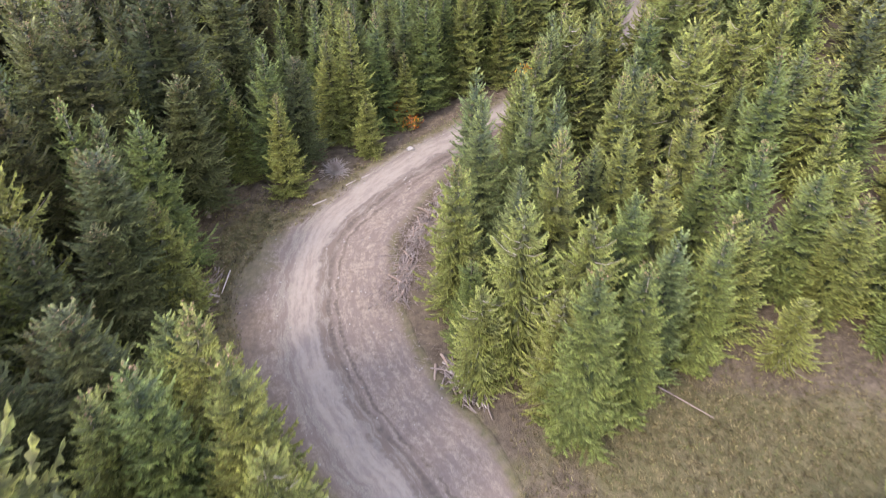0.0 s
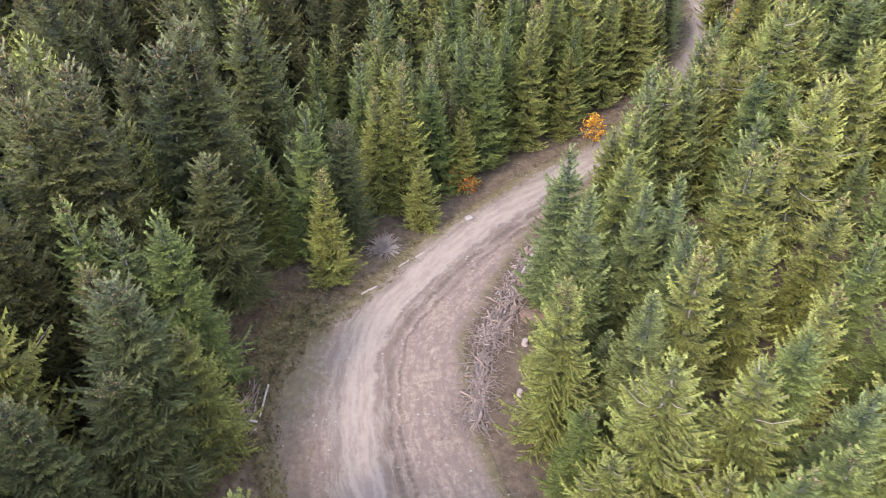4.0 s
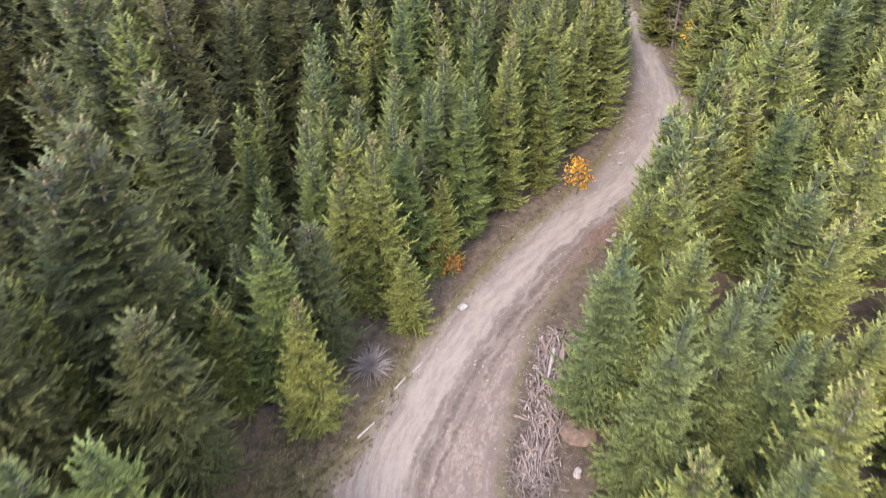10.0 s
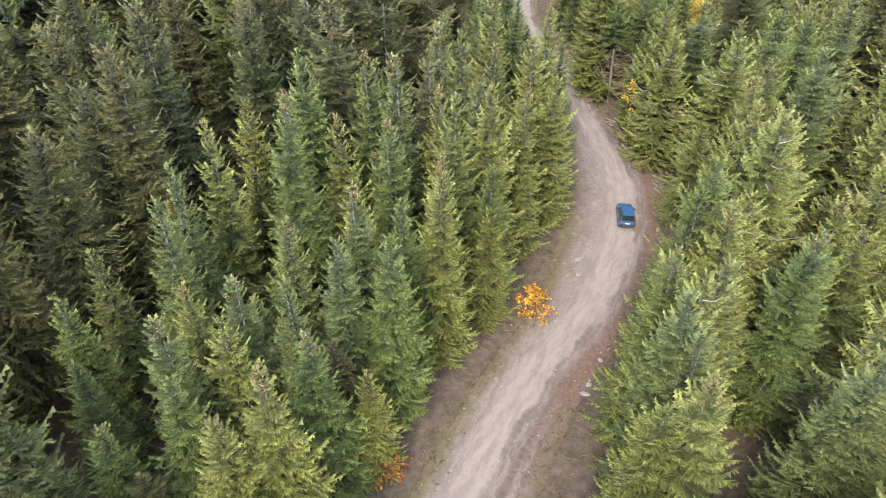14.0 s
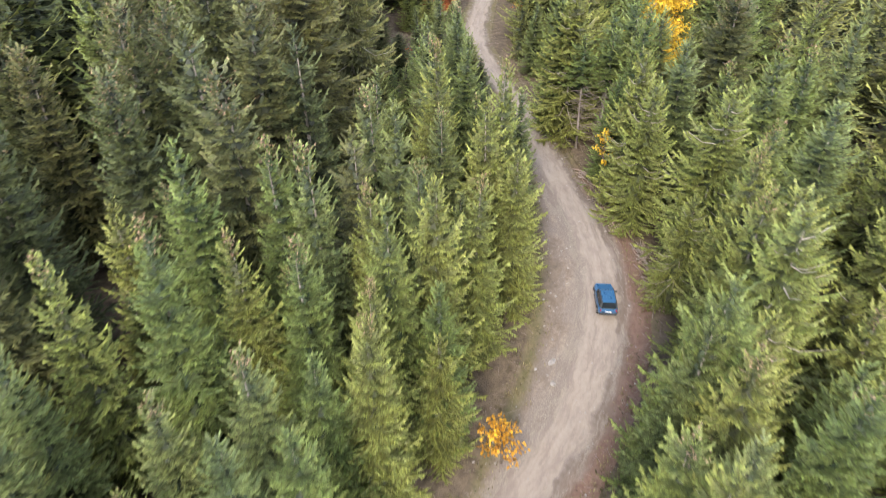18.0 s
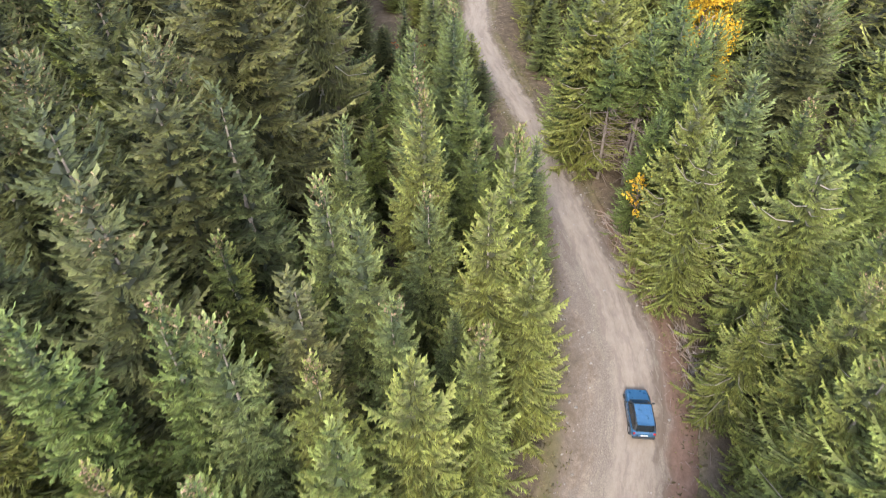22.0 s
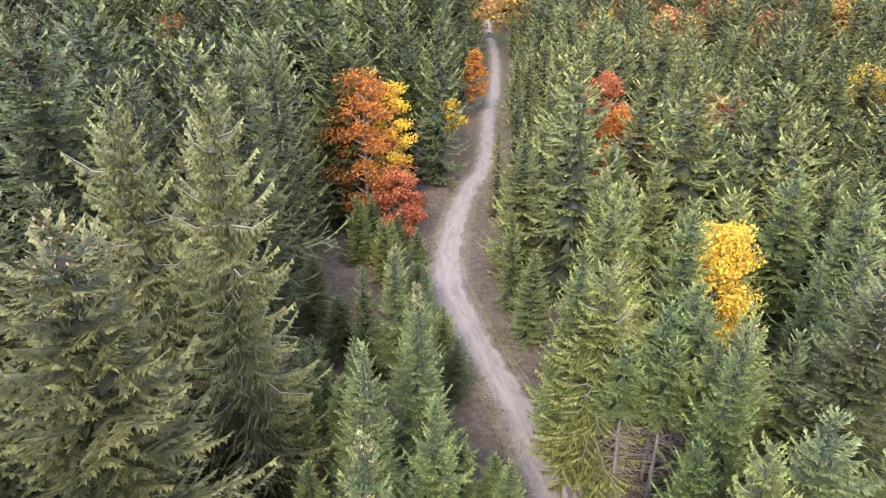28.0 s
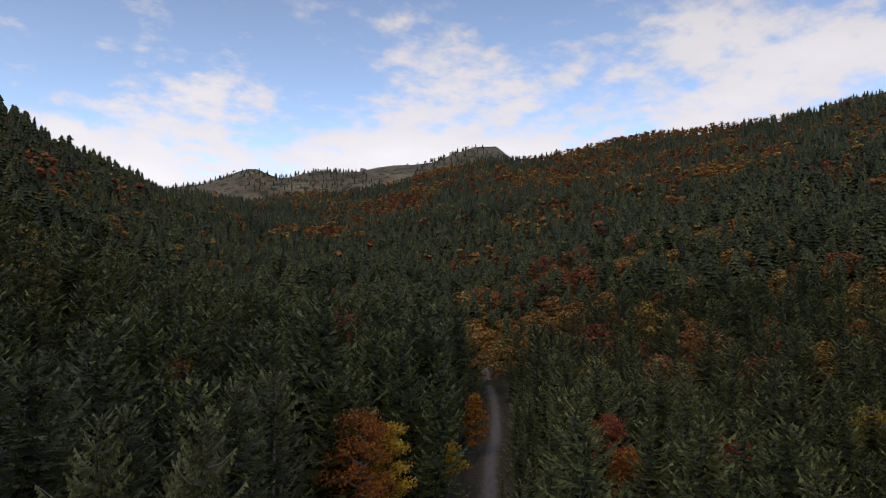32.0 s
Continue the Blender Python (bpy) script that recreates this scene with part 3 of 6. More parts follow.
def conifer(seed, H, R, base=0.08, gap=0.62, per=6, pitch=0.115, reach=0.13, weep=0.0, ragged=0.18, power=0.8, cone_top=0.0, subs=3):
    """Crown of a spruce or fir: whorls of curved branches, each a feathered frond with side fronds. Returns triangles, their tip values, cone twigs and limb rods."""
    rng = np.random.default_rng(seed)
    V, T, C, limbs = [], [], [], []
    z = H * base
    lean = rng.uniform(-0.012, 0.012, 2)

    def spray(A, D, S, tl, droop, s0, s1):
        v, val = frond(A, D, S, tl, droop, rng)
        V.append(v)
        for q in val:
            # tone rises from stem to tip: needle age, deepened by painted shade
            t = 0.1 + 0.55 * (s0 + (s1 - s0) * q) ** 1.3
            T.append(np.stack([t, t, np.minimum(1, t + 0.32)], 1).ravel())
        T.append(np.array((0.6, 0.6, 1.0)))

    while z < H - 0.25:
        u = (z - H * base) / (H * (1 - base))
        full = R * ((1 - u) ** power) * (0.72 + 0.28 * min(1, u * 5 + 0.4)) + 0.14
        n = max(4, int(per * (0.7 + 0.4 * (1 - u)) + rng.uniform(0, 1)))
        turn = rng.uniform(0, 6.28)
        ends = []
        for k in range(n):
            a = turn + 6.283 * k / n + rng.normal(0, 0.2)
            L = full * (1 + rng.normal(0, ragged))
            if L < 0.15:
                continue
            out = np.array((math.cos(a), math.sin(a), 0.0))
            side = np.array((-out[1], out[0], 0.0))
            rise = 0.6 * u ** 1.5 - 0.3 * (1 - u) - 0.2 * weep + rng.normal(0, 0.07)
            m = max(2, int(L / pitch))
            s = np.linspace(0.06, 1, m + 1)
            zz = z + rng.uniform(-0.5, 0.5) * gap
            c0 = np.array((lean[0] * z, lean[1] * z, zz))
            sway = rng.normal(0, 0.06) * s ** 2

            def at(q, w=0.0):
                q = np.asarray(q, float)
                return c0 + (out * L) * q[:, None] + side * (w * L) + UP * (L * (rise * q - 0.36 * (q - q ** 2) + 0.26 * q ** 3))[:, None]

            ax = at(s) + side * (sway * L)[:, None]
            if weep > 0.35 and L > 1.2 and rng.random() < 0.25:
                limbs.append((ax[0], ax[len(ax) // 2], ax[-1]))
            ends.append((a, L, ax[0], ax[-1]))
            mid = (s[:-1] + s[1:]) / 2
            tl = np.minimum(L * reach + 0.12, 0.42) * (1.12 - 0.62 * mid) * (1 + 0.6 * weep)
            D = unit(ax[-1] - ax[m // 2])
            droop = 0.22 + 1.5 * weep
            spray(ax, D, side * (1 - 0.55 * weep), tl, droop, 0.0, 1.0)
            if L > 1.0:
                for q in range(subs):
                    for sg in (-1, 1):
                        p0 = 0.24 + 0.62 * q / subs + rng.uniform(-0.07, 0.07)
                        l2 = L * (0.46 - 0.26 * q / max(1, subs - 1)) * rng.uniform(0.7, 1.2)
                        d2 = unit(out * 0.8 + side * sg * rng.uniform(0.5, 0.85) - UP * (0.05 + 0.35 * weep - 0.2 * (rise + 0.3)))
                        m2 = max(2, int(l2 / pitch))
                        t2 = np.linspace(0.05, 1, m2 + 1)
                        A2 = at(np.array([p0])) + d2 * (l2 * t2)[:, None] + UP * (0.12 * l2 * (t2 ** 2 - t2 * 0.8))[:, None]
                        spray(A2, d2, unit(np.cross(UP, d2)) * (1 - 0.55 * weep), np.full(m2, min(0.32, tl[0] * 0.8)) * (1.1 - 0.55 * t2[1:]), droop, p0, min(1.0, p0 + 0.45))
            if cone_top and u > 1 - cone_top and rng.random() < 0.75:
                q = ax[rng.integers(m // 3, m + 1, 7)] + rng.normal(0, 0.09, (7, 3))
                Dc = unit(np.array((0, 0, -1.0)) + rng.normal(0, 0.5, (7, 3)))
                C.append(kites(q + UP * 0.1, Dc, rng.uniform(0.12, 0.22, 7), np.full(7, 0.085), unit(rng.normal(0, 1, (7, 3))), 0.0))
        # the dense inside of the whorl, painted darkest to stand for its shade
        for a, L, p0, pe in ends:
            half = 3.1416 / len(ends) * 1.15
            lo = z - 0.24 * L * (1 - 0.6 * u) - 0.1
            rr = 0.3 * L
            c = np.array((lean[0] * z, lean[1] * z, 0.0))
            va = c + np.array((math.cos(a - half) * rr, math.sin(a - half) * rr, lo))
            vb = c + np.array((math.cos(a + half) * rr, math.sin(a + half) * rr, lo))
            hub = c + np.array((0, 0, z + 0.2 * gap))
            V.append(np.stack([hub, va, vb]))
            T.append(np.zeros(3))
        z += gap * (0.6 + 0.55 * (1 - u)) * rng.uniform(0.85, 1.15)
    for k in range(7):
        a = k * 2.4
        d = unit(np.array((math.cos(a) * 0.45, math.sin(a) * 0.45, 1.0)))
        p = np.array((lean[0] * H, lean[1] * H, H - 0.9 + 0.11 * k))
        w = unit(np.cross(d, UP)) * 0.05
        V.append(np.stack([p - w, p + w, p + d * (0.55 - 0.03 * k)]))
        T.append(np.array((0.7, 0.7, 1.0)))
    return np.vstack(V), np.concatenate(T), (np.vstack(C) if C else None), limbs


def threes(n):
    return np.arange(n).reshape(-1, 3)


def quads(n):
    return np.arange(n).reshape(-1, 4)


def rod(pts, radii, sides=6):
    """A tapered, bent pole through the points given."""
    pts = np.array(pts, float)
    rings = []
    for i, (p, r) in enumerate(zip(pts, radii)):
        d = unit(pts[min(i + 1, len(pts) - 1)] - pts[max(i - 1, 0)])
        s = unit(np.cross(d, (0.3, 0.9, 0.1) if abs(d[2]) > 0.7 else UP))
        t = np.cross(d, s)
        a = np.linspace(0, 6.2832, sides, endpoint=False)[:, None]
        rings.append(p + r * (np.cos(a) * s + np.sin(a) * t))
    n = len(pts)
    i = np.arange(n * sides).reshape(n, sides)
    j = np.roll(i, -1, 1)
    f = np.stack([i[:-1], j[:-1], j[1:], i[1:]], -1).reshape(-1, 4)
    cap = [[i[0, 0], i[0, 1], i[0, 2], i[0, 3]]] if sides == 4 else []
    return np.vstack(rings), (np.vstack([f] + [np.array(cap)]) if cap else f)


def join(parts):
    vs, fs, o = [], [], 0
    for v, f in parts:
        vs.append(v)
        fs.append(f + o)
        o += len(v)
    return np.vstack(vs), np.vstack(fs)


def trunk_mesh(name, H, r, seed, mat=None, sticks=0, bare_to=0.5):
    rng = np.random.default_rng(seed)
    n = 7
    zs = np.linspace(-0.5, H * 0.93, n)
    pts = np.stack([rng.normal(0, 0.03, n) * np.linspace(0, 1, n), rng.normal(0, 0.03, n) * np.linspace(0, 1, n), zs], -1)
    parts = [rod(pts, r * np.linspace(1.15, 0.06, n) ** 0.9, 7)]
    for _ in range(sticks):
        z, a = rng.uniform(0.05, bare_to) * H, rng.uniform(0, 6.28)
        L = rng.uniform(0.6, 2.1)
        p = np.array((0, 0, z))
        e = p + L * np.array((math.cos(a), math.sin(a), rng.uniform(-0.25, 0.15)))
        parts.append(rod([p, (p + e) / 2 + UP * 0.08, e], (0.03, 0.022, 0.008), 4))
    v, f = join(parts)
    return mesh(name, v, f, mat or BARK)


LABELS = {
    "green": ("green spruce tree with dense layered branches", "spruce tree"),
    "yellow": ("yellow-green spruce tree with drooping branch tips", "spruce tree"),
    "blue": ("grey-green young fir tree with a narrow pointed crown", "fir tree"),
    "dark": ("tall dark green spruce tree with brown cones at its top", "spruce tree"),
    "weeping": ("old spruce tree with long curtains of hanging twigs", "spruce tree"),
    "bare": ("spruce tree with a bare lower trunk and dead twigs", "spruce tree"),
}
# kind: total height, crown radius and habit of each build
BUILDS = {
    ("green", 0): dict(H=16.5, R=3.5, gap=0.66, per=7, weep=0.14, power=0.72),
    ("green", 1): dict(H=17.0, R=3.2, gap=0.66, per=7, weep=0.04, ragged=0.2, power=0.7, cone_top=0.09),
    ("yellow", 0): dict(H=16.0, R=4.0, gap=0.74, per=7, weep=0.36, ragged=0.24, power=0.74),
    ("yellow", 1): dict(H=16.5, R=3.6, gap=0.7, per=7, weep=0.26, ragged=0.2, cone_top=0.12, power=0.72),
    ("blue", 0): dict(H=15.0, R=2.8, gap=0.6, per=7, weep=0.0, ragged=0.13, power=0.74),
    ("blue", 1): dict(H=15.5, R=3.1, gap=0.64, per=7, weep=0.05, ragged=0.16, power=0.74),
    ("dark", 0): dict(H=24.0, R=4.2, gap=0.72, per=8, weep=0.2, base=0.16, ragged=0.27, power=0.58, cone_top=0.2, pitch=0.14),
    ("dark", 1): dict(H=23.0, R=3.9, gap=0.72, per=8, weep=0.1, base=0.12, ragged=0.2, power=0.58, cone_top=0.25, pitch=0.14),
    ("green", 2): dict(H=17.0, R=2.9, gap=0.64, per=7, weep=0.1, power=0.78),
    ("green", 3): dict(H=17.0, R=3.0, gap=0.64, per=7, weep=0.03, power=0.8, ragged=0.22, cone_top=0.1),
    ("yellow", 2): dict(H=16.5, R=3.1, gap=0.68, per=7, weep=0.3, power=0.8, ragged=0.24),
    ("yellow", 3): dict(H=16.5, R=2.8, gap=0.66, per=7, weep=0.18, power=0.78, cone_top=0.1),
    ("blue", 2): dict(H=15.5, R=2.5, gap=0.58, per=7, weep=0.0, ragged=0.13, power=0.8),
    ("blue", 3): dict(H=15.5, R=2.7, gap=0.62, per=7, weep=0.05, ragged=0.16, power=0.8, cone_top=0.1),
    ("dark", 2): dict(H=22.0, R=3.3, gap=0.8, per=7, weep=0.14, base=0.14, ragged=0.24, power=0.64, cone_top=0.2, pitch=0.13),
    ("dark", 3): dict(H=22.0, R=3.1, gap=0.8, per=7, weep=0.08, base=0.14, ragged=0.24, power=0.64, pitch=0.13),
    ("weeping", 0): dict(H=29.0, R=5.0, gap=0.74, per=8, weep=0.62, base=0.05, ragged=0.26, power=0.7, pitch=0.125),
    ("weeping", 1): dict(H=29.0, R=4.8, gap=0.72, per=8, weep=0.55, base=0.05, ragged=0.22, power=0.66, pitch=0.125),
}


def conifer_meshes(kind, v, lod):
    spec = dict(BUILDS[(kind, v)])
    if lod == 1:
        spec.update(gap=spec["gap"] * 1.08, pitch=spec.get("pitch", 0.115) * 1.5)
    if lod == 2:
        spec.update(gap=spec["gap"] * 1.2, per=6, pitch=spec.get("pitch", 0.115) * 2.3, subs=2, reach=0.16)
    H, R = spec.pop("H"), spec.pop("R")
    V, T, C, limbs = conifer(hash_seed(kind, v), H, R, **spec)
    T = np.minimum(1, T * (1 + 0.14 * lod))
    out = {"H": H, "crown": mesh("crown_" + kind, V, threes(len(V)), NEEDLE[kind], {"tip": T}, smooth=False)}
    out["trunk"] = trunk_mesh("trunk_" + kind, H, H * 0.0125, v + 3, BARK if kind != "weeping" else BARK_GREY)
    if limbs:
        rods = [rod([a, b, c], (0.055, 0.035, 0.012), 4) for a, b, c in limbs]
        v2, f2 = join(rods)
        out["limbs"] = mesh("limbs_" + kind, v2, f2, BARK_GREY)
    if C is not None:
        out["cones"] = mesh("cones_" + kind, C, quads(len(C)), CONES, {"tip": np.tile((0.2, 0.5, 0.9, 0.5), len(C) // 4)}, smooth=False)
    return out


def hash_seed(kind, v):
    return sum(ord(c) for c in kind) * 7 + v


MESHES = {}
KIND_GROUP = {"green": "spruces along the track", "yellow": "spruces along the track", "blue": "young firs among the spruces", "dark": "tall old spruces", "weeping": "old weeping spruces"}


def plant(kind, x, y, top=None, height=None, lod=0, v=None, spin=None, wide=1.0):
    """Plant one conifer with its trunk, crown, limbs and cones as parts. top: the height of its tip above sea of the plan."""
    v = random.randrange(2) if v is None else v
    key = (kind, v, lod)
    if key not in MESHES:
        MESHES[key] = conifer_meshes(*key)
    m = MESHES[key]
    z = float(land(x, y))
    h = height or max(3.0, top - z)
    tree = new("fir_tree" if kind == "blue" else "spruce_tree")
    tree.empty_display_size = 0.5
    s = h / m["H"]
    w = s ** 0.55 * wide
    tree.matrix_basis = pose(x, y, z - 0.05, random.uniform(-1.2, 1.2), random.uniform(-1.2, 1.2), random.uniform(0, 360) if spin is None else spin) @ Matrix.Diagonal((w, w, s, 1))
    for name in ("trunk", "crown", "limbs", "cones"):
        if name in m:
            p = new({"limbs": "branch_work", "cones": "crown_tip"}.get(name, name), m[name])
            p.parent = tree
            if name in ("limbs", "cones"):
                tagged(p, kind="stuff")
    tagged(tree, *LABELS[kind], KIND_GROUP[kind])
    return tree


# trees that stand out, by stand: kind, place, height of the tip in the plan
K = dict(g="green", y="yellow", b="blue", d="dark", w="weeping")
EAST_START = [("y", 10.4, 72.0, 17.4), ("g", 14.6, 80.4, 19.0), ("b", 18.0, 79.2, 18.0), ("g", 22.0, 86.6, 21.5), ("y", 21.4, 82.6, 19.6), ("b", 8.6, 59.8, 16.6), ("g", 18.2, 64.1, 16.5), ("y", 28.4, 73.1, 20.0), ("g", 24.6, 78.9, 18.9), ("y", 6.6, 43.5, 14.2), ("y", 12.4, 43.2, 13.5), ("g", 11.4, 35.4, 14.5), ("b", 11.5, 57.2, 14.4), ("g", 25.4, 61.6, 14.0), ("g", 29, 52.8, 14.9), ("g", 21.8, 66.4, 16.0),
              ("y", 25.5, 47.2, 10.6), ("y", 32.4, 44, 4.0), ("y", 1.4, 50.3, 14.1), ("b", 6.9, 49.7, 14.4), ("y", 10.6, 51.4, 16.0), ("g", 28.2, 48.4, 9.0), ("g", 36, 67.6, 18.0),
              ("b", 21.2, 70.2, 17.5), ("b", 13, 76.6, 19.2), ("b", 3.6, 58.4, 17.2), ("b", 3.5, 66.2, 16.5), ("g", 8.2, 64.2, 16.7), ("b", 12.4, 75.2, 17.6), ("y", 15.2, 78.2, 18.4), ("g", 9.4, 73.0, 14.8)]
EAST_FAR = [("y", 30.3, 88.9, 21.5), ("y", 39.4, 104.5, 21.8), ("y", 37.8, 113.3, 22.7), ("b", 20.5, 86, 19.3), ("y", 33.8, 95.9, 22.0), ("y", 34.6, 92.4, 20.3), ("y", 33.8, 100.6, 15.2), ("b", 44.4, 98, 22.3), ("b", 42.2, 113, 22.9), ("y", 36.8, 110.4, 21.0), ("g", 42.2, 119.5, 24.5),
            ("d", 51.5, 117, 25.8), ("y", 41.2, 129.6, 24.0), ("b", 11.5, 61.5, 16.4), ("g", 34.9, 52.7, 12.0), ("g", 38.3, 49.9, 11.0), ("b", 42.4, 75.3, 15.8), ("y", 43.7, 70.8, 15.5), ("g", 48, 69.4, 15.3),
            ("b", 52.2, 157.1, 26.4), ("g", 65.1, 157, 23.3), ("b", 76.9, 158.4, 23.4), ("b", 81.7, 155.6, 24.3), ("b", 71.9, 137.6, 24.2), ("g", 69.3, 129.4, 25.9), ("g", 55.2, 119.1, 25.5), ("y", 46.2, 133.4, 21.9), ("g", 39.3, 118.4, 18.0), ("g", 38.9, 114.2, 16.5), ("g", 16, 46.5, 13.8), ("y", 19.5, 50.5, 13.6), ("g", 15.6, 38.0, 12.6), ("b", 18.6, 42.4, 12.4), ("g", 23.2, 43.6, 11.5)]
WEST_START = [("b", -3.3, 92.3, 20.9), ("g", -2.5, 88.3, 19.3), ("d", -35.8, 62.6, 25.0), ("d", -31.4, 68.9, 24.3), ("d", -27.3, 82.9, 23.1), ("d", -28.4, 44.5, 11.4), ("y", -26.3, 49.6, 10.5), ("d", -29, 47.8, 16.6), ("g", -28.3, 55.9, 16.4), ("d", -28, 65.2, 15.9), ("g", -20.7, 72.4, 17.6), ("y", -18.8, 69, 12.4), 
              ("y", -9.8, 77.7, 8.6), ("y", -14.6, 80.7, 15.8), ("g", -16.8, 84.6, 15.8), ("d", -29.6, 71.6, 25.3), ("b", -16.4, 87, 18.0), ("b", -5.5, 89.5, 19.2), ("g", -8.4, 84.4, 16.6), ("y", -11.8, 81, 18.1),
              ("b", -12, 89.8, 17.8), ("y", -15.3, 29.9, 15), ("g", -18.6, 31.6, 13.5), ("g", -17.4, 25.4, 16), ("g", -20.8, 24.8, 13.4), ("g", -12.3, 25.8, 16.3), ("y", -9.8, 21, 13), ("d", -24.4, 30.5, 14.5), ("d", -28, 27.5, 14)]
WEST_MID = [("d", -0.7, 115.3, 29.8), ("g", 6.4, 98.0, 23.7), ("b", -15.85, 94.8, 21.2), ("y", -1.8, 101.1, 21.9), ("b", 3.7, 103.2, 25.4), ("y", 19.6, 105.4, 20.7), ("y", 4.5, 95.8, 20.2), ("g", 0.9, 98.5, 22.0), ("y", 10.2, 99.9, 23.6), ("y", 14.4, 102, 21.3), ("g", -6.4, 99.9, 25.0), ("d", 0.3, 110.3, 28.6), ("y", 20.6, 110.2, 25.5), ("g", -3.3, 106.3, 25.9),
            ("b", 11.4, 104.6, 22.1), ("y", 2.8, 92.6, 20.8), ("b", 10.8, 107.4, 25.3), ("d", 7, 117.8, 27.9), ("b", 10.6, 111.4, 24.8), ("b", 16.6, 111.8, 21.8), ("b", 22.6, 128.6, 23.4), ("g", 4.8, 113.4, 21.1),
            ("g", 24.2, 123.6, 22.8), ("y", 7.2, 102.2, 22.4), ("b", 13.8, 120.6, 22.4), ("d", 3.4, 117.2, 30.8), ("g", 1.6, 104.8, 25.0), ("y", 18.2, 107.4, 23.9), ("g", 30, 137.6, 21.3), ("b", 19.9, 121.2, 24.4)]
WEST_FAR = [("y", 17.8, 116.4, 25.4), ("w", 12.9, 139.0, 37.0), ("w", 16.6, 136.6, 37.4), ("d", 6.2, 201.9, 36.7), ("g", 33, 213.1, 33.0), ("d", 31.5, 174.4, 30.6), ("g", 23.3, 131.4, 21.9), ("b", 28.1, 133.1, 23.0),
            ("b", 32, 146.6, 20.5), ("b", 64.6, 209, 29.9), ("b", 59.8, 210, 29.9), ("g", 40.4, 131.6, 25.0), ("b", 74.3, 183.2, 26.0), ("g", 86.1, 170.9, 26.4), ("g", 56, 147.8, 23.6), ("d", 4.5, 136.5, 33.0), ("d", -6, 150, 31.0), ("d", 9.4, 126.5, 34.0), ("d", 22.5, 158.0, 36.0), ("d", 27.5, 166.0, 36.5), ("d", 7.0, 160.0, 38.5)]
PLACED = []
for stand in (EAST_START, EAST_FAR, WEST_START, WEST_MID, WEST_FAR):
    for k, x, y, top in stand:
        slim = k != "w" and (stand is WEST_MID or (stand is WEST_START and y > 66 and x > -25) or (stand is WEST_FAR and y < 150 and k != "d"))
        k = "g" if k == "b" and stand is EAST_FAR and y > 120 else k
        plant(K[k], x, y, top, lod=0 if (float(bare(x, y)) < 19 and 18 < y < 140) or k == "w" or (k == "d" and 120 < y < 140) else 1 if y < 165 else 2, v=random.randrange(2) + (2 if slim else 0), wide=1.4 if k == "d" and y > 120 and x < 12 else 1.2 if k == "d" and x < 5 else 1.12 if stand is WEST_START or stand is EAST_START and y < 48 else 1.08 if stand is EAST_START else (0.9 if float(bare(x, y)) < 5.5 and y < 120 else 1.25) if stand is EAST_FAR and x > 24 else 1.05)
        PLACED.append((x, y))


def inhabited(x, y, gap, pts):
    p = np.array(pts)
    return len(p) and np.min((p[:, 0] - x) ** 2 + (p[:, 1] - y) ** 2) < gap * gap


def stand_at(x, y):
    """What grows at a place: height of the trees and the mix of kinds."""
    u, i = road_offset(x, y)
    u = float(u)
    if u < 0:
        deep = min(1.0, max(0.0, (-u - 13) / 12)) if y < 95 else min(1.0, max(0.0, (-u - 16) / 10))
        h = 15.5 + 9.5 * deep + (2 if y > 92 else 0)
        kinds = ("dark",) * int(1 + 7 * deep) + ("green", "green", "yellow", "blue", "blue", "dark") if y > 60 or deep else ("green", "green", "yellow")
    else:
        h = 15.0 + min(3.5, max(0, (y - 40) * 0.055))
        kinds = ("green", "green", "yellow", "blue", "blue") if y < 80 else ("yellow", "yellow", "green", "yellow", "green", "blue")
    return h, kinds


rng = np.random.default_rng(11)
CLEAR = ((0.5, 66.5, 4.6), (-2.5, 59.5, 3.8), (3.0, 72.0, 4.2), (-3.6, 54, 3.6), (-21.5, 60, 6.5), (-20, 53, 6), (-18, 66, 4.5), (24, 35, 12), (36, 36, 9), (14, 28, 9), (45, 30, 10), (42.5, 122.8, 4.5), (41, 118, 2), (46, 183, 5), (49, 178, 4), (41, 168.5, 6.5), (37.5, 159, 5), (57, 133, 4.8), (54.5, 128.5, 3.6), (51, 126, 3), (79, 171, 4), (84, 182, 4))
near_spots, mid_spots, slim_spots = [], [], []


def slim_ground(x, y):
    """The close-grown young stand west of the track."""
    return 77 < y < 150 and -27 < float(road_offset(x, y)[0]) < 0


for ix in range(-10, 15):
    for iy in range(20, 40):
        x, y = (ix + rng.uniform(-0.42, 0.42)) * 3.9, (iy + rng.uniform(-0.42, 0.42)) * 3.9
        b = float(bare(x, y))
        if slim_ground(x, y) and b > 2.2 and not inhabited(x, y, 2.7, PLACED) and rng.random() > 0.1:
            slim_spots.append((x, y, b))
cell = 5.0
for ix in range(-28, 45):
    for iy in range(2, 65):
        x, y = (ix + rng.uniform(-0.48, 0.48)) * cell, (iy + rng.uniform(-0.48, 0.48)) * cell
        b = float(bare(x, y))
        if b < (4.2 if 90 < y < 126 and x > 20 else 2.6) or rng.random() < 0.07 or slim_ground(x, y):
            continue
        if any((x - cx) ** 2 + (y - cy) ** 2 < r * r for cx, cy, r in CLEAR) or inhabited(x, y, 3.3, PLACED):
            continue
        a, r = polar(x, y)
        if 22 < y < 150 and b < 24:
            near_spots.append((x, y, b))
old_spots = []
wide_cell = 7.2
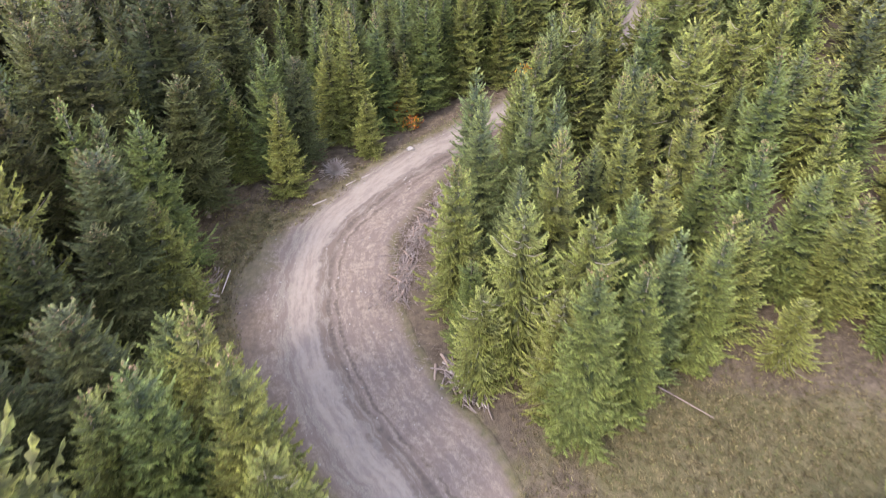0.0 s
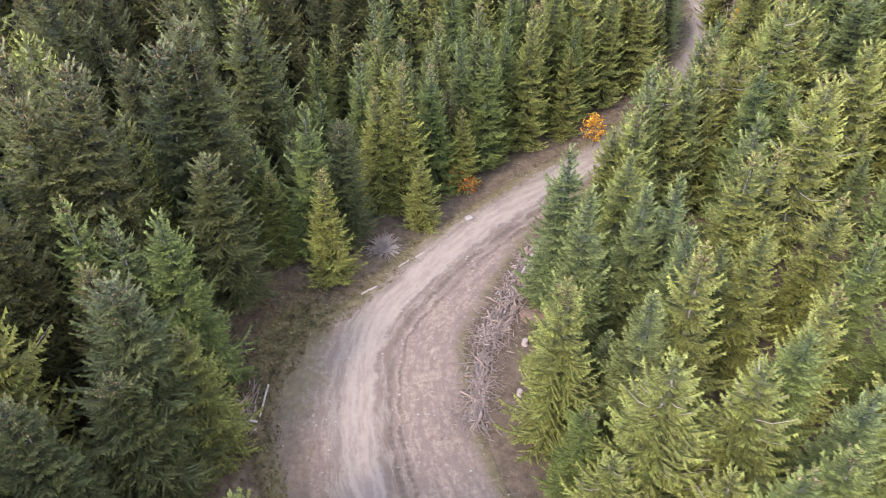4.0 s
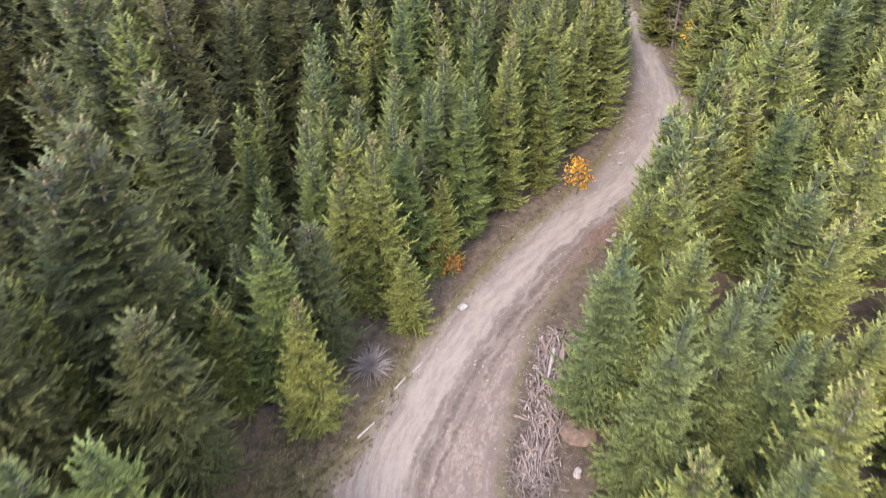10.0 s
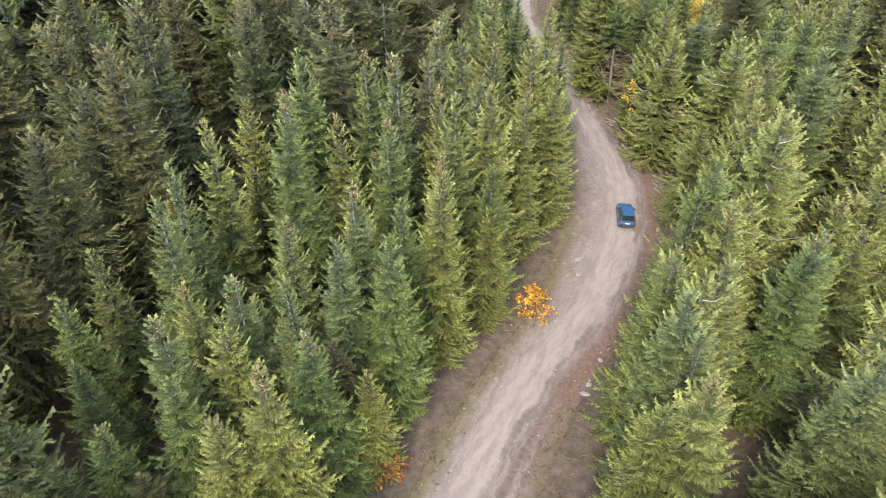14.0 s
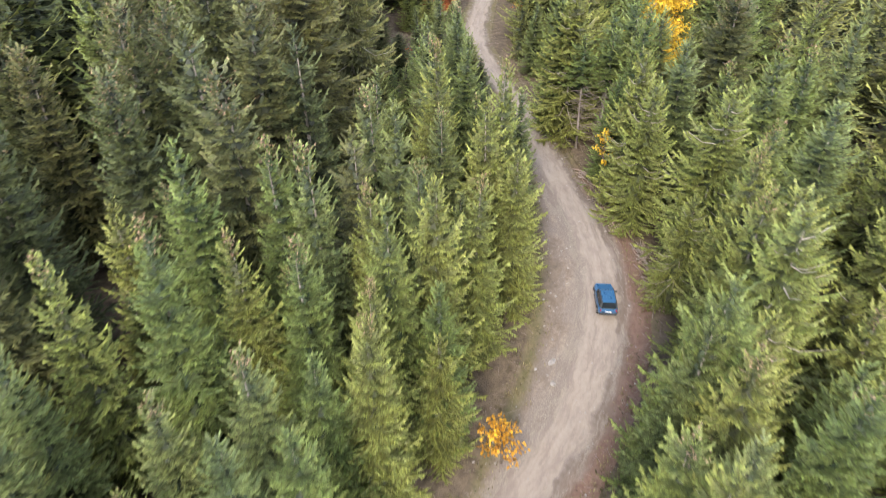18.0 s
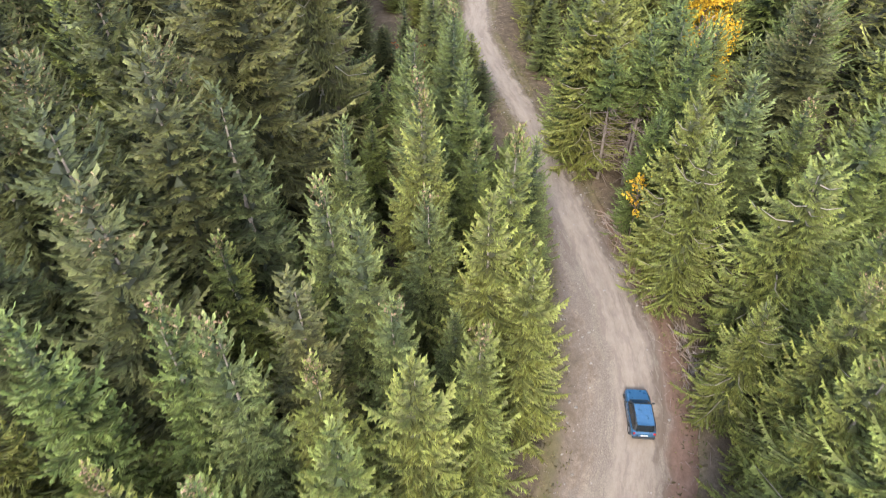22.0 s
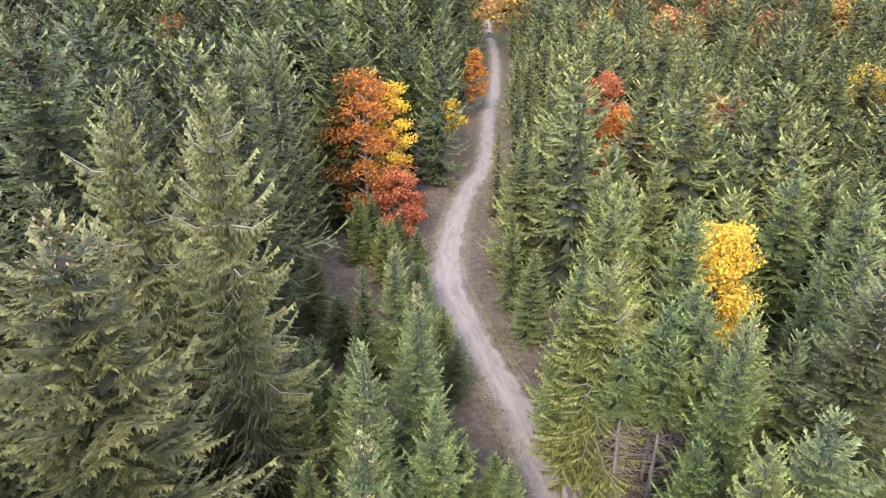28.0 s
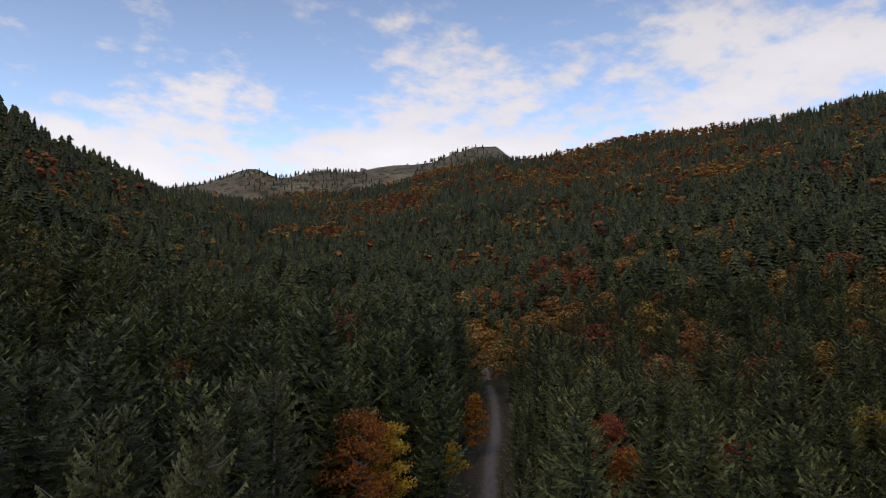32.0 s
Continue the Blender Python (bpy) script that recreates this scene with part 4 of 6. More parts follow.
for ix in range(-19, 31):
    for iy in range(2, 45):
        x, y = (ix + rng.uniform(-0.42, 0.42)) * wide_cell, (iy + rng.uniform(-0.42, 0.42)) * wide_cell
        b = float(bare(x, y))
        if b < 3.0 or (22 < y < 150 and b < 25.5) or any((x - cx) ** 2 + (y - cy) ** 2 < r * r for cx, cy, r in CLEAR) or inhabited(x, y, 4.5, PLACED):
            continue
        (old_spots if 50 < y < 165 and b < 48 and float(road_offset(x, y)[0]) < 0 or x > 0 and 22 < y < 76 and b < 46 else mid_spots).append((x, y, b))
for x, y, h in ((39.6, 165.5, 6.5), (42.0, 169.5, 5), (39.4, 171.2, 7.5), (37.6, 162.6, 8.3), (42.8, 165.0, 5), (36.6, 168.4, 9), (36.8, 158.2, 7)):
    plant("green" if h > 8.2 else "blue", x, y, height=h, lod=1, v=int(rng.integers(2)))
for x, y, b in old_spots:
    kind = (("dark", "dark", "green", "dark", "yellow") if y < 88 else ("dark", "dark", "dark", "green", "dark"))[int(rng.integers(5))]
    tall = rng.uniform(19, 27) * (0.65 if 3 < x < 24 and 122 < y < 150 else 0.36 if 26 < x < 46 and y > 138 else 1)
    if x > 0 and y < 76:
        kind, tall = ("green", "yellow", "green", "blue")[int(rng.integers(4))], rng.uniform(12, 17)
    plant(kind, x, y, height=tall, lod=1, v=int(rng.integers(2)))
for x, y, b in slim_spots:
    kind = ("green", "green", "yellow", "blue", "blue", "dark")[int(rng.integers(6))]
    h = (15.5 + min(3.5, max(0, (y - 88) * 0.2))) * rng.uniform(0.6, 1.08) * (0.85 if b < 4 else 1) * (0.58 if y > 124 and x > 7 else 1)
    plant(kind, x, y, height=h, lod=0 if b < 10 and y < 126 else 1, v=2 + int(rng.integers(2)))
for x, y, b in near_spots:
    h, kinds = stand_at(x, y)
    kind = kinds[int(rng.integers(len(kinds)))]
    h *= rng.uniform(0.62, 1.1) * (0.85 if b < 4 else 1)
    if 122 < y < 152 and x < 36:
        h *= 0.5 if x > 7 else 0.8
    plant(kind, x, y, height=h, lod=0 if b < 9 and y < 130 else 1, v=int(rng.integers(2)))


# ---- the woods further off, joined ----
def skirts(seed, tiers, n, R, power, ragged=0.22, shine=0.6):
    """A light crown one metre tall: overlapping tiers of drooping boughs with a torn lower rim. R: radius for sixteen metres of height."""
    r = np.random.default_rng(seed)
    V, T = [], []
    for i in range(tiers):
        u = i / tiers
        rad = R / 16 * (1 - u) ** power + 0.006
        top = np.array((0.0, 0.0, 0.06 + 0.94 * min(1.0, u + 1.9 / tiers)))
        z = 0.06 + 0.94 * u
        m = max(4, round(n * (1.05 - 0.5 * u)))
        a = r.uniform(0, 6.28) + np.arange(2 * m) * 3.1416 / m + r.normal(0, 0.3 / m, 2 * m)
        far = np.arange(2 * m) % 2 == 0
        L = rad * np.where(far, 1.0, 0.76) * (1 + r.normal(0, ragged, 2 * m))
        zz = z + np.where(far, -0.1, 0.25) * (0.9 / tiers) + r.normal(0, 0.12 / tiers, 2 * m)
        P = np.stack([np.cos(a) * L, np.sin(a) * L, zz], -1)
        Q = np.roll(P, -1, 0)
        V.append(np.stack([np.broadcast_to(top, P.shape), P, Q], 1).reshape(-1, 3))
        # light put into the tone: rims paler towards the top, hearts dark
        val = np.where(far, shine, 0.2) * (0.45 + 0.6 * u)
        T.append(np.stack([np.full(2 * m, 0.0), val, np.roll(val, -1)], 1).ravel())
    return np.vstack(V), np.clip(np.concatenate(T), 0, 1)


def crown_of(kind, v, coarse=1.0):
    """A lighter build of the near trees, one metre tall."""
    spec = dict(BUILDS[(kind, v)])
    H, R = spec.pop("H"), spec.pop("R")
    spec.update(gap=spec["gap"] * (1.1 + 0.25 * coarse), per=6, pitch=0.34 * coarse, subs=2 if coarse < 1.5 else 1, reach=0.17 + 0.04 * coarse, cone_top=0.0)
    V, T, _, _ = conifer(hash_seed(kind, v) + 500, H, R * 1.1, **spec)
    return V / H, T


def simple_leafy(seed, n, size, lobes=9):
    """A light broad-leaved crown one metre tall: rounded boughs heaped into a dome, each clad in small leaf sprays."""
    r = np.random.default_rng(seed)
    hubs = [np.array((0.0, 0.0, 0.8))]
    for k in range(lobes - 1):
        a, t = k * 2.4 + r.uniform(-0.3, 0.3), (k + 0.5) / (lobes - 1)
        w = 0.21 * math.sin(0.5 + 2.3 * t)
        hubs.append(np.array((math.cos(a) * w, math.sin(a) * w, 0.24 + 0.52 * t)))
    per = max(3, n // lobes)
    V, T = [], []
    for c in hubs:
        d = unit(r.normal(0, 1, (per, 3)) + np.array((0, 0, 0.35)))
        P = c + d * np.array((0.125, 0.125, 0.11)) * r.uniform(0.75, 1.1, (per, 1))
        D = unit(np.cross(d, r.normal(0, 1, (per, 3))) + d * 0.35 - UP * 0.2)
        V.append(kites(P - D * size * 0.5, D, size * r.uniform(0.7, 1.3, per), np.full(per, size * 0.8), unit(np.cross(D, d + 0.01)), 0.1))
        # tone follows the upward side of each bough: top light put into colour
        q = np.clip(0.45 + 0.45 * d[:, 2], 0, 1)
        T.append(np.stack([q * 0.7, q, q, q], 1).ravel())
    return np.vstack(V), np.concatenate(T)


SHAPES = ((3.0, 0.58), (3.3, 0.5), (3.5, 0.62), (3.1, 0.66), (3.7, 0.55))


def woods(name, spots, protos, mat, label, faces=None):
    """Join many light trees into one mesh. spots: x, y, height, width factor, hue."""
    VV, TT, HH = [], [], []
    for i, (x, y, z, h, w, hue) in enumerate(spots):
        V, T = protos[i % len(protos)]
        a = i * 2.399
        c, s = math.cos(a), math.sin(a)
        q = np.empty_like(V)
        q[:, 0] = x + (V[:, 0] * c - V[:, 1] * s) * h * w
        q[:, 1] = y + (V[:, 0] * s + V[:, 1] * c) * h * w
        q[:, 2] = z + V[:, 2] * h
        VV.append(q)
        TT.append(T)
        HH.append(np.full(len(V), hue))
    V = np.vstack(VV)
    ob = new(name, mesh(name, V, (faces or threes)(len(V)), mat, {"tip": np.concatenate(TT), "hue": np.concatenate(HH)}, smooth=False))
    return tagged(ob, label, "forest", kind="stuff")


def hue_of(x, y, wild, near=False):
    patch = 0.5 + 0.5 * math.sin(x * 0.045 + 1.7 * math.sin(y * 0.03)) * math.sin(y * 0.05 + x * 0.013)
    mixed = 0.25 * patch + 0.75 * wild
    u = float(road_offset(x, y)[0]) if near else 999
    # a bright young stand grows east of the track, old dark spruces west of it
    return 0.3 + 0.45 * mixed if 0 < u < 60 and y < 230 else 0.55 * mixed if -70 < u < 0 and y < 260 else mixed


def autumn_share(x, y):
    """How many of the far trees are broad-leaved: more in drifts on the right-hand slope and about the valley head."""
    a, r = polar(x, y)
    drift = noise.noise(Vector((x * 0.006 + 3.1, y * 0.006, 0.4))) + 0.55 * noise.noise(Vector((x * 0.02, y * 0.02, 7.0)))
    band = math.exp(-((float(r) - 1150) / 360) ** 2) * (0.62 if 14 < a < 52 else 0.16)
    return min(0.9, max(0.06, 0.16 + 1.35 * (drift - 0.22) + band)) * min(1.0, 0.35 + float(r) / 900) if r > 110 else 0.0


far_conifers, far_autumn, mid_list = [], [], []
for x, y, b in mid_spots:
    a, r = polar(x, y)
    west = float(road_offset(x, y)[0]) < 0
    h = rng.uniform(21, 33) if west else rng.uniform(14, 24)
    if 28 < x < 46 and 148 < y < 178:
        h *= 0.42
    if rng.random() < autumn_share(x, y) * 0.8 and r > 120:
        far_autumn.append((x, y, float(land(x, y)) - 0.3, h * rng.uniform(0.8, 1.0), 1.35, rng.random()))
    else:
        mid_list.append((x, y, float(land(x, y)) - 0.3, h * rng.uniform(0.85, 1.1) * (0.8 if b < 9 else 1), rng.uniform(1.0, 1.3) * (0.68 if b < 9 else 1), hue_of(x, y, rng.random(), True)))


def in_sight(x, y):
    a, r = polar(x, y)
    return (18 < y < 200 and float(bare(x, y)) < (64 if x < 0 and y > 60 else 40)) or (-12 < a < 66 and r < 165)


mid_seen = [s for s in mid_list if in_sight(s[0], s[1])]
mid_rest = [s for s in mid_list if not in_sight(s[0], s[1]) and s[0] > -110]
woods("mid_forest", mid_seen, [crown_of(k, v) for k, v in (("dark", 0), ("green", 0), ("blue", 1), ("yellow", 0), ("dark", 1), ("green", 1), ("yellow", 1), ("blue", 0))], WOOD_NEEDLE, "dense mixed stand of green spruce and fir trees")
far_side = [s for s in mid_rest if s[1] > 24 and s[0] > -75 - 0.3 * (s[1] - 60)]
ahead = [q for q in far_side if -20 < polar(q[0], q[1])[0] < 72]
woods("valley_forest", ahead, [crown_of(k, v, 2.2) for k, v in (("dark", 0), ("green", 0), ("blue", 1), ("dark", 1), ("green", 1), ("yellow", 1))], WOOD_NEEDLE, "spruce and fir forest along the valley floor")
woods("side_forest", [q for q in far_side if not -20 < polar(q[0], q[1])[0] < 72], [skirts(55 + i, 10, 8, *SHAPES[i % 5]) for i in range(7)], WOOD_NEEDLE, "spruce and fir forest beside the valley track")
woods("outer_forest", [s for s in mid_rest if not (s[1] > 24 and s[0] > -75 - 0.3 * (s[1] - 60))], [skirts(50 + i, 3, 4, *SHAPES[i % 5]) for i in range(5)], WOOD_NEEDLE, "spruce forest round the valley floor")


def ring(r0, r1, step, a0, a1):
    r = r0
    while r < r1:
        n = max(1, int(radians(a1 - a0) * r / step))
        for k in range(n):
            a = radians(a0 + (a1 - a0) * (k + rng.uniform(-0.45, 0.45)) / n)
            rr = r + rng.uniform(-0.45, 0.45) * step
            yield HUB[0] + rr * math.sin(a), HUB[1] + rr * math.cos(a), rr
        r += step


def fill(r0, r1, step, size, a0=-22, a1=76):
    pts = np.array(list(ring(r0, r1, step, a0, a1)))
    inside = (pts[:, 0] > -19.5 * wide_cell) & (pts[:, 0] < 30.5 * wide_cell) & (pts[:, 1] > 8) & (pts[:, 1] < 44.5 * wide_cell)
    pts = pts[~inside & (bare(pts[:, 0], pts[:, 1]) > 2.0)]
    near, mount = hills(pts[:, 0], pts[:, 1])
    zz = ground_z(pts[:, 0], pts[:, 1])
    for (x, y, r), z, nn, mm in zip(pts, zz, near, mount):
        if mm > nn - 4:
            if noise.noise(Vector((x * 0.004, y * 0.004, 2.0))) < (-0.02 if 5 < polar(x, y)[0] < 36 else -0.3):
                continue
        h = 19 * size * rng.uniform(0.5, 1.15) * (1 + 0.25 * noise.noise(Vector((x * 0.02, y * 0.02, 9.0))))
        if rng.random() < autumn_share(x, y):
            far_autumn.append((x, y, z - 0.5, h * rng.uniform(0.8, 1.0), 1.5, min(1, max(0, 0.45 + 0.9 * noise.noise(Vector((x * 0.015, y * 0.015, 5.0))) + rng.normal(0, 0.15)))))
        else:
            far_conifers.append((x, y, z - 0.8, h, rng.uniform(0.88, 1.25), hue_of(x * 0.4, y * 0.4, rng.random()) * 0.85))


fill(140, 420, 7.2, 1.2)
n_a = len(far_conifers)
fill(420, 800, 9.6, 1.05)
n_b = len(far_conifers)
fill(800, 1750, 13.5, 0.95)
fill(1750, 3300, 30.0, 1.1, -12, 72)
n_near = sum(1 for q in far_conifers[:n_a] if math.hypot(q[0] - HUB[0], q[1] - HUB[1]) < 265)
far_conifers[:n_a] = sorted(far_conifers[:n_a], key=lambda q: math.hypot(q[0] - HUB[0], q[1] - HUB[1]))
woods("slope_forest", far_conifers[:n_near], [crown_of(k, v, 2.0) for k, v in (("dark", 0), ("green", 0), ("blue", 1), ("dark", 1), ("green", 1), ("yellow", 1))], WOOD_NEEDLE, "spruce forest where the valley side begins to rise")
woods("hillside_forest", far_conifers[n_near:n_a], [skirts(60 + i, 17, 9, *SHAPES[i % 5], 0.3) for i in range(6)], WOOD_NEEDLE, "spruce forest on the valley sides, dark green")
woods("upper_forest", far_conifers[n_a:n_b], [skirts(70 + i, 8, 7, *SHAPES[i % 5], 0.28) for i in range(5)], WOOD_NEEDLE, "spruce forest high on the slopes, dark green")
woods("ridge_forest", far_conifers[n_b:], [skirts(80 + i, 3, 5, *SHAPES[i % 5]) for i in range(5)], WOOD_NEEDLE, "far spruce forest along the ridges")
_by_r = sorted(far_autumn, key=lambda s: (s[0] - HUB[0]) ** 2 + (s[1] - HUB[1]) ** 2)
_cut = sum(1 for s in _by_r if math.hypot(s[0] - HUB[0], s[1] - HUB[1]) < 420)
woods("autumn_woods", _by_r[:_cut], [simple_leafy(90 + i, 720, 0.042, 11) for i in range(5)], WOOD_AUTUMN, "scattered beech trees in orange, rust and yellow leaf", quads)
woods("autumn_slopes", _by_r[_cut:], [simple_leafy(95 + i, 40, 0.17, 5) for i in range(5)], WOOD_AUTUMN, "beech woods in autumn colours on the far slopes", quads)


# ---- broad-leaved trees and shrubs ----
def part(name, me, parent, label=""):
    ob = new(name, me)
    ob.parent = parent
    return tagged(ob, label) if label else ob


def broadleaf(name, colour, x, y, H, R, seed, label, category="tree", leaves=1500, leaf=0.34, lean=(0, 0), low=0.25, sparse=1.0, stem=1.0):
    """A beech or maple in autumn leaf: forked trunk, limbs and a crown of leaf clumps with gaps."""
    r = np.random.default_rng(seed)
    z = float(land(x, y))
    tree = new(name)
    tree.matrix_basis = pose(x, y, z - 0.1, 0, 0, seed * 47 % 360)
    bend = np.array((lean[0], lean[1], 0.0))
    axis = lambda t: np.array((0, 0, H * 0.93 * t)) + bend * t * t + np.array((math.sin(t * 5 + seed) * 0.12, math.cos(t * 4 + seed) * 0.12, 0)) * t
    ts = np.linspace(0, 1, 7)
    v, f = rod([axis(t) for t in ts], stem * 0.016 * H * np.linspace(1.2, 0.1, 7) + 0.012, 7)
    part("trunk", mesh("broadleaf_trunk", v, f, BARK_BROWN), tree)
    rods, hubs = [], []
    n = max(7, int(10 + H * 0.9))
    for k in range(n):
        t = low + (0.96 - low) * (k + 0.5) / n
        a = k * 2.4 + r.uniform(-0.4, 0.4)
        u = (t - low) / (1 - low)
        L = R * (0.55 + 0.75 * math.sin(min(1, u * 1.15 + 0.12) * 2.6)) * r.uniform(0.75, 1.15) * (1 - 0.45 * u)
        p = axis(t)
        e = p + np.array((math.cos(a) * L, math.sin(a) * L, L * r.uniform(0.25, 0.65)))
        m = (p + e) / 2 + UP * 0.12 * L
        rods.append(rod([p, m, e], (0.008 * H + 0.008, 0.005 * H + 0.006, 0.008), 5))
        hubs += [(e, 0.42 * R), ((m + e) / 2, 0.38 * R), (m, 0.34 * R)]
    hubs.append((axis(1.0), 0.3 * R))
    v, f = join(rods)
    tagged(part("branch_work", mesh("broadleaf_limbs", v, f, BARK_BROWN), tree), kind="stuff")
    per = max(6, leaves // len(hubs))
    V, T = [], []
    for c, s in hubs:
        if r.random() > sparse:
            continue
        d = unit(r.normal(0, 1, (per, 3))) * (r.uniform(0.15, 1, (per, 1)) ** 0.5) * np.array((s, s, s * 0.62))
        D = unit(r.normal(0, 1, (per, 3)) + unit(d) * 0.8 - UP * 0.45)
        l = leaf * r.uniform(0.6, 1.25, per)
        V.append(kites(c + d, D, l, l * 0.72, unit(np.cross(D, r.normal(0, 1, (per, 3)))), 0.08))
        # leaves graded paler up each clump, standing in for light from above
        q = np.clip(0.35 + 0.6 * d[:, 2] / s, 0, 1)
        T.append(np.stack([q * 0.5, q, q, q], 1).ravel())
    V = np.vstack(V)
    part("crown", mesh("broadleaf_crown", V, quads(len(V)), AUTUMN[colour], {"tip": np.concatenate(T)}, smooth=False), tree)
    return tagged(tree, label, category, "autumn trees")


for i, (c, x, y, H, R, word) in enumerate((
        ("orange", 41.0, 177.0, 22.5, 4.2, "tall beech tree in orange leaf beside the track"), ("yellow", 45.6, 179.5, 20.0, 2.8, "beech tree in golden yellow leaf beside the track"),
        ("rust", 43.6, 172.0, 10.0, 2.8, "young beech tree in rusty red leaf beside the track"), ("yellow", 57.0, 133.4, 17.0, 3.4, "bright yellow maple among dark spruces"),
        ("rust", 84.5, 182.5, 17.5, 3.4, "beech tree in rusty red leaf among spruces"), ("orange", 79.0, 171.2, 14.5, 3.2, "beech tree in orange leaf among spruces"),
        ("orange", 83.4, 222.6, 15.0, 2.3, "slender beech tree in orange leaf at the track edge"), ("yellow", 66.0, 203.0, 9.5, 3.0, "olive yellow beech tree at the track edge"),
        ("orange", 25.0, 236.0, 22.0, 4.6, "beech tree in orange leaf behind tall spruces"), ("yellow", 83.8, 146.6, 12.0, 1.8, "yellowing beech tree among spruces"),
        ("rust", 104.5, 174.6, 13.5, 3.6, "beech tree with thinning rusty leaves"), ("yellow", 133.5, 168.1, 15.0, 4.4, "yellow maple on the far slope"),
        ("orange", 140.5, 190.6, 14.0, 3.6, "beech tree in orange leaf on the far slope"), ("orange", 68.2, 300.0, 17.0, 4.5, "beech tree in orange leaf far up the valley"),
        ("rust", 96.0, 270.0, 16.0, 4.0, "beech tree in rusty leaf near the far track"), ("orange", 131.0, 250.0, 15.0, 4.0, "beech tree in orange leaf on a wooded slope"),
        ("yellow", 150.0, 262.0, 15.0, 3.6, "yellow beech tree on the slope"))):
    broadleaf("beech_tree" if "beech" in word else "maple_tree", c, x, y, H, R, 11 + i, word, leaves=9000 if y < 190 else 3000, leaf=0.33 if y < 190 else 0.46, low=0.08 if i < 3 else 0.2, stem=0.6)
broadleaf("maple_shrub", "amber", 12.3, 93, 4.9, 1.35, 41, "small maple shrub in bright orange leaf on the road verge", "shrub", 700, 0.3, sparse=0.85)
broadleaf("beech_shrub", "orange", -4.34, 83.25, 2.6, 1.1, 42, "small beech shrub in orange leaf under spruces", "shrub", 260, 0.26, sparse=0.75)
broadleaf("beech_shrub", "orange", -6.23, 84.54, 4.2, 1.2, 43, "thin beech sapling with a few orange leaves", "shrub", 160, 0.24, sparse=0.6)
broadleaf("maple_sapling", "yellow", 37.77, 117.15, 8.2, 0.9, 44, "slender maple sapling in yellow leaf against a spruce", "shrub", 420, 0.3, low=0.5, sparse=0.6, stem=0.3)
broadleaf("rowan_shrub", "rust", 31, 151.8, 4.5, 2.2, 45, "rowan shrub in dark red leaf among young firs", "shrub", 500, 0.28, sparse=0.8)
broadleaf("beech_shrub", "orange", 57.2, 168.5, 2.2, 1.0, 46, "low beech shrub in orange leaf at the track edge", "shrub", 240, 0.26, sparse=0.8)


def dead_shrub(x, y, R, seed):
    r = np.random.default_rng(seed)
    z = float(land(x, y))
    rods = []
    for k in range(300):
        a, e = r.uniform(0, 6.28), r.uniform(0.05, 1.45)
        L = R * r.uniform(0.6, 1.15)
        p0 = np.array((r.normal(0, 0.15), r.normal(0, 0.15), 0.0))
        d = np.array((math.cos(a) * math.cos(e), math.sin(a) * math.cos(e), math.sin(e)))
        rods.append(rod([p0, p0 + d * L * 0.6, p0 + d * L + np.array((0, 0, -0.12 * L))], (0.034, 0.026, 0.01), 3))
    v, f = join(rods)
    ob = new("dead_shrub", mesh("dead_shrub", v, f, DEADWOOD))
    ob.matrix_basis = pose(x, y, z - 0.02)
    return tagged(ob, "leafless grey shrub of dead twigs beside young spruces", "shrub")


dead_shrub(-13.9, 73.67, 2.2, 5)


# ---- bare trunks where the stand opens beside the track ----
def bare_trunk(x, y, H, seed, crown=True):
    z = float(land(x, y))
    tree = new("spruce_tree")
    tree.matrix_basis = pose(x, y, z - 0.05, random.uniform(-2, 2), random.uniform(-2, 2), seed * 61)
    part("trunk", trunk_mesh("bare_trunk", H, 0.17, seed, BARK), tree)
    r = np.random.default_rng(seed)
    rods = []
    for k in range(95):
        zz, a = H * r.uniform(0.06, 0.66), r.uniform(0, 6.28)
        L = r.uniform(0.9, 2.6)
        p = np.array((0, 0, zz))
        e = p + L * np.array((math.cos(a), math.sin(a), r.uniform(-0.28, 0.05)))
        rods.append(rod([p, (p + e) / 2 + UP * 0.1, e], (0.036, 0.026, 0.01), 3))
    v, f = join(rods)
    part("branch_work", mesh("dead_twigs", v, f, TWIG), tree, "bare grey dead twigs")["kind"] = "stuff"
    V, T, _, _ = conifer(seed, H, 2.4, base=0.6, gap=0.7, per=6)
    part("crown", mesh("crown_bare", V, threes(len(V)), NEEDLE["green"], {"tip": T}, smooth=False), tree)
    return tagged(tree, *LABELS["bare"], "spruces with bare trunks")


for i, (x, y, H) in enumerate(((42.6, 124.4, 15), (43.9, 122.2, 16), (45.4, 124.6, 17), (44.3, 126.6, 16), (46.8, 121.6, 17), (47.2, 127.0, 17), (40.9, 126.2, 14),
                               (55.5, 192.5, 17), (57.2, 195.6, 18), (54.0, 196.4, 17), (59.2, 198.6, 18), (52.6, 192.6, 16))):
    bare_trunk(x, y, H, 300 + i)


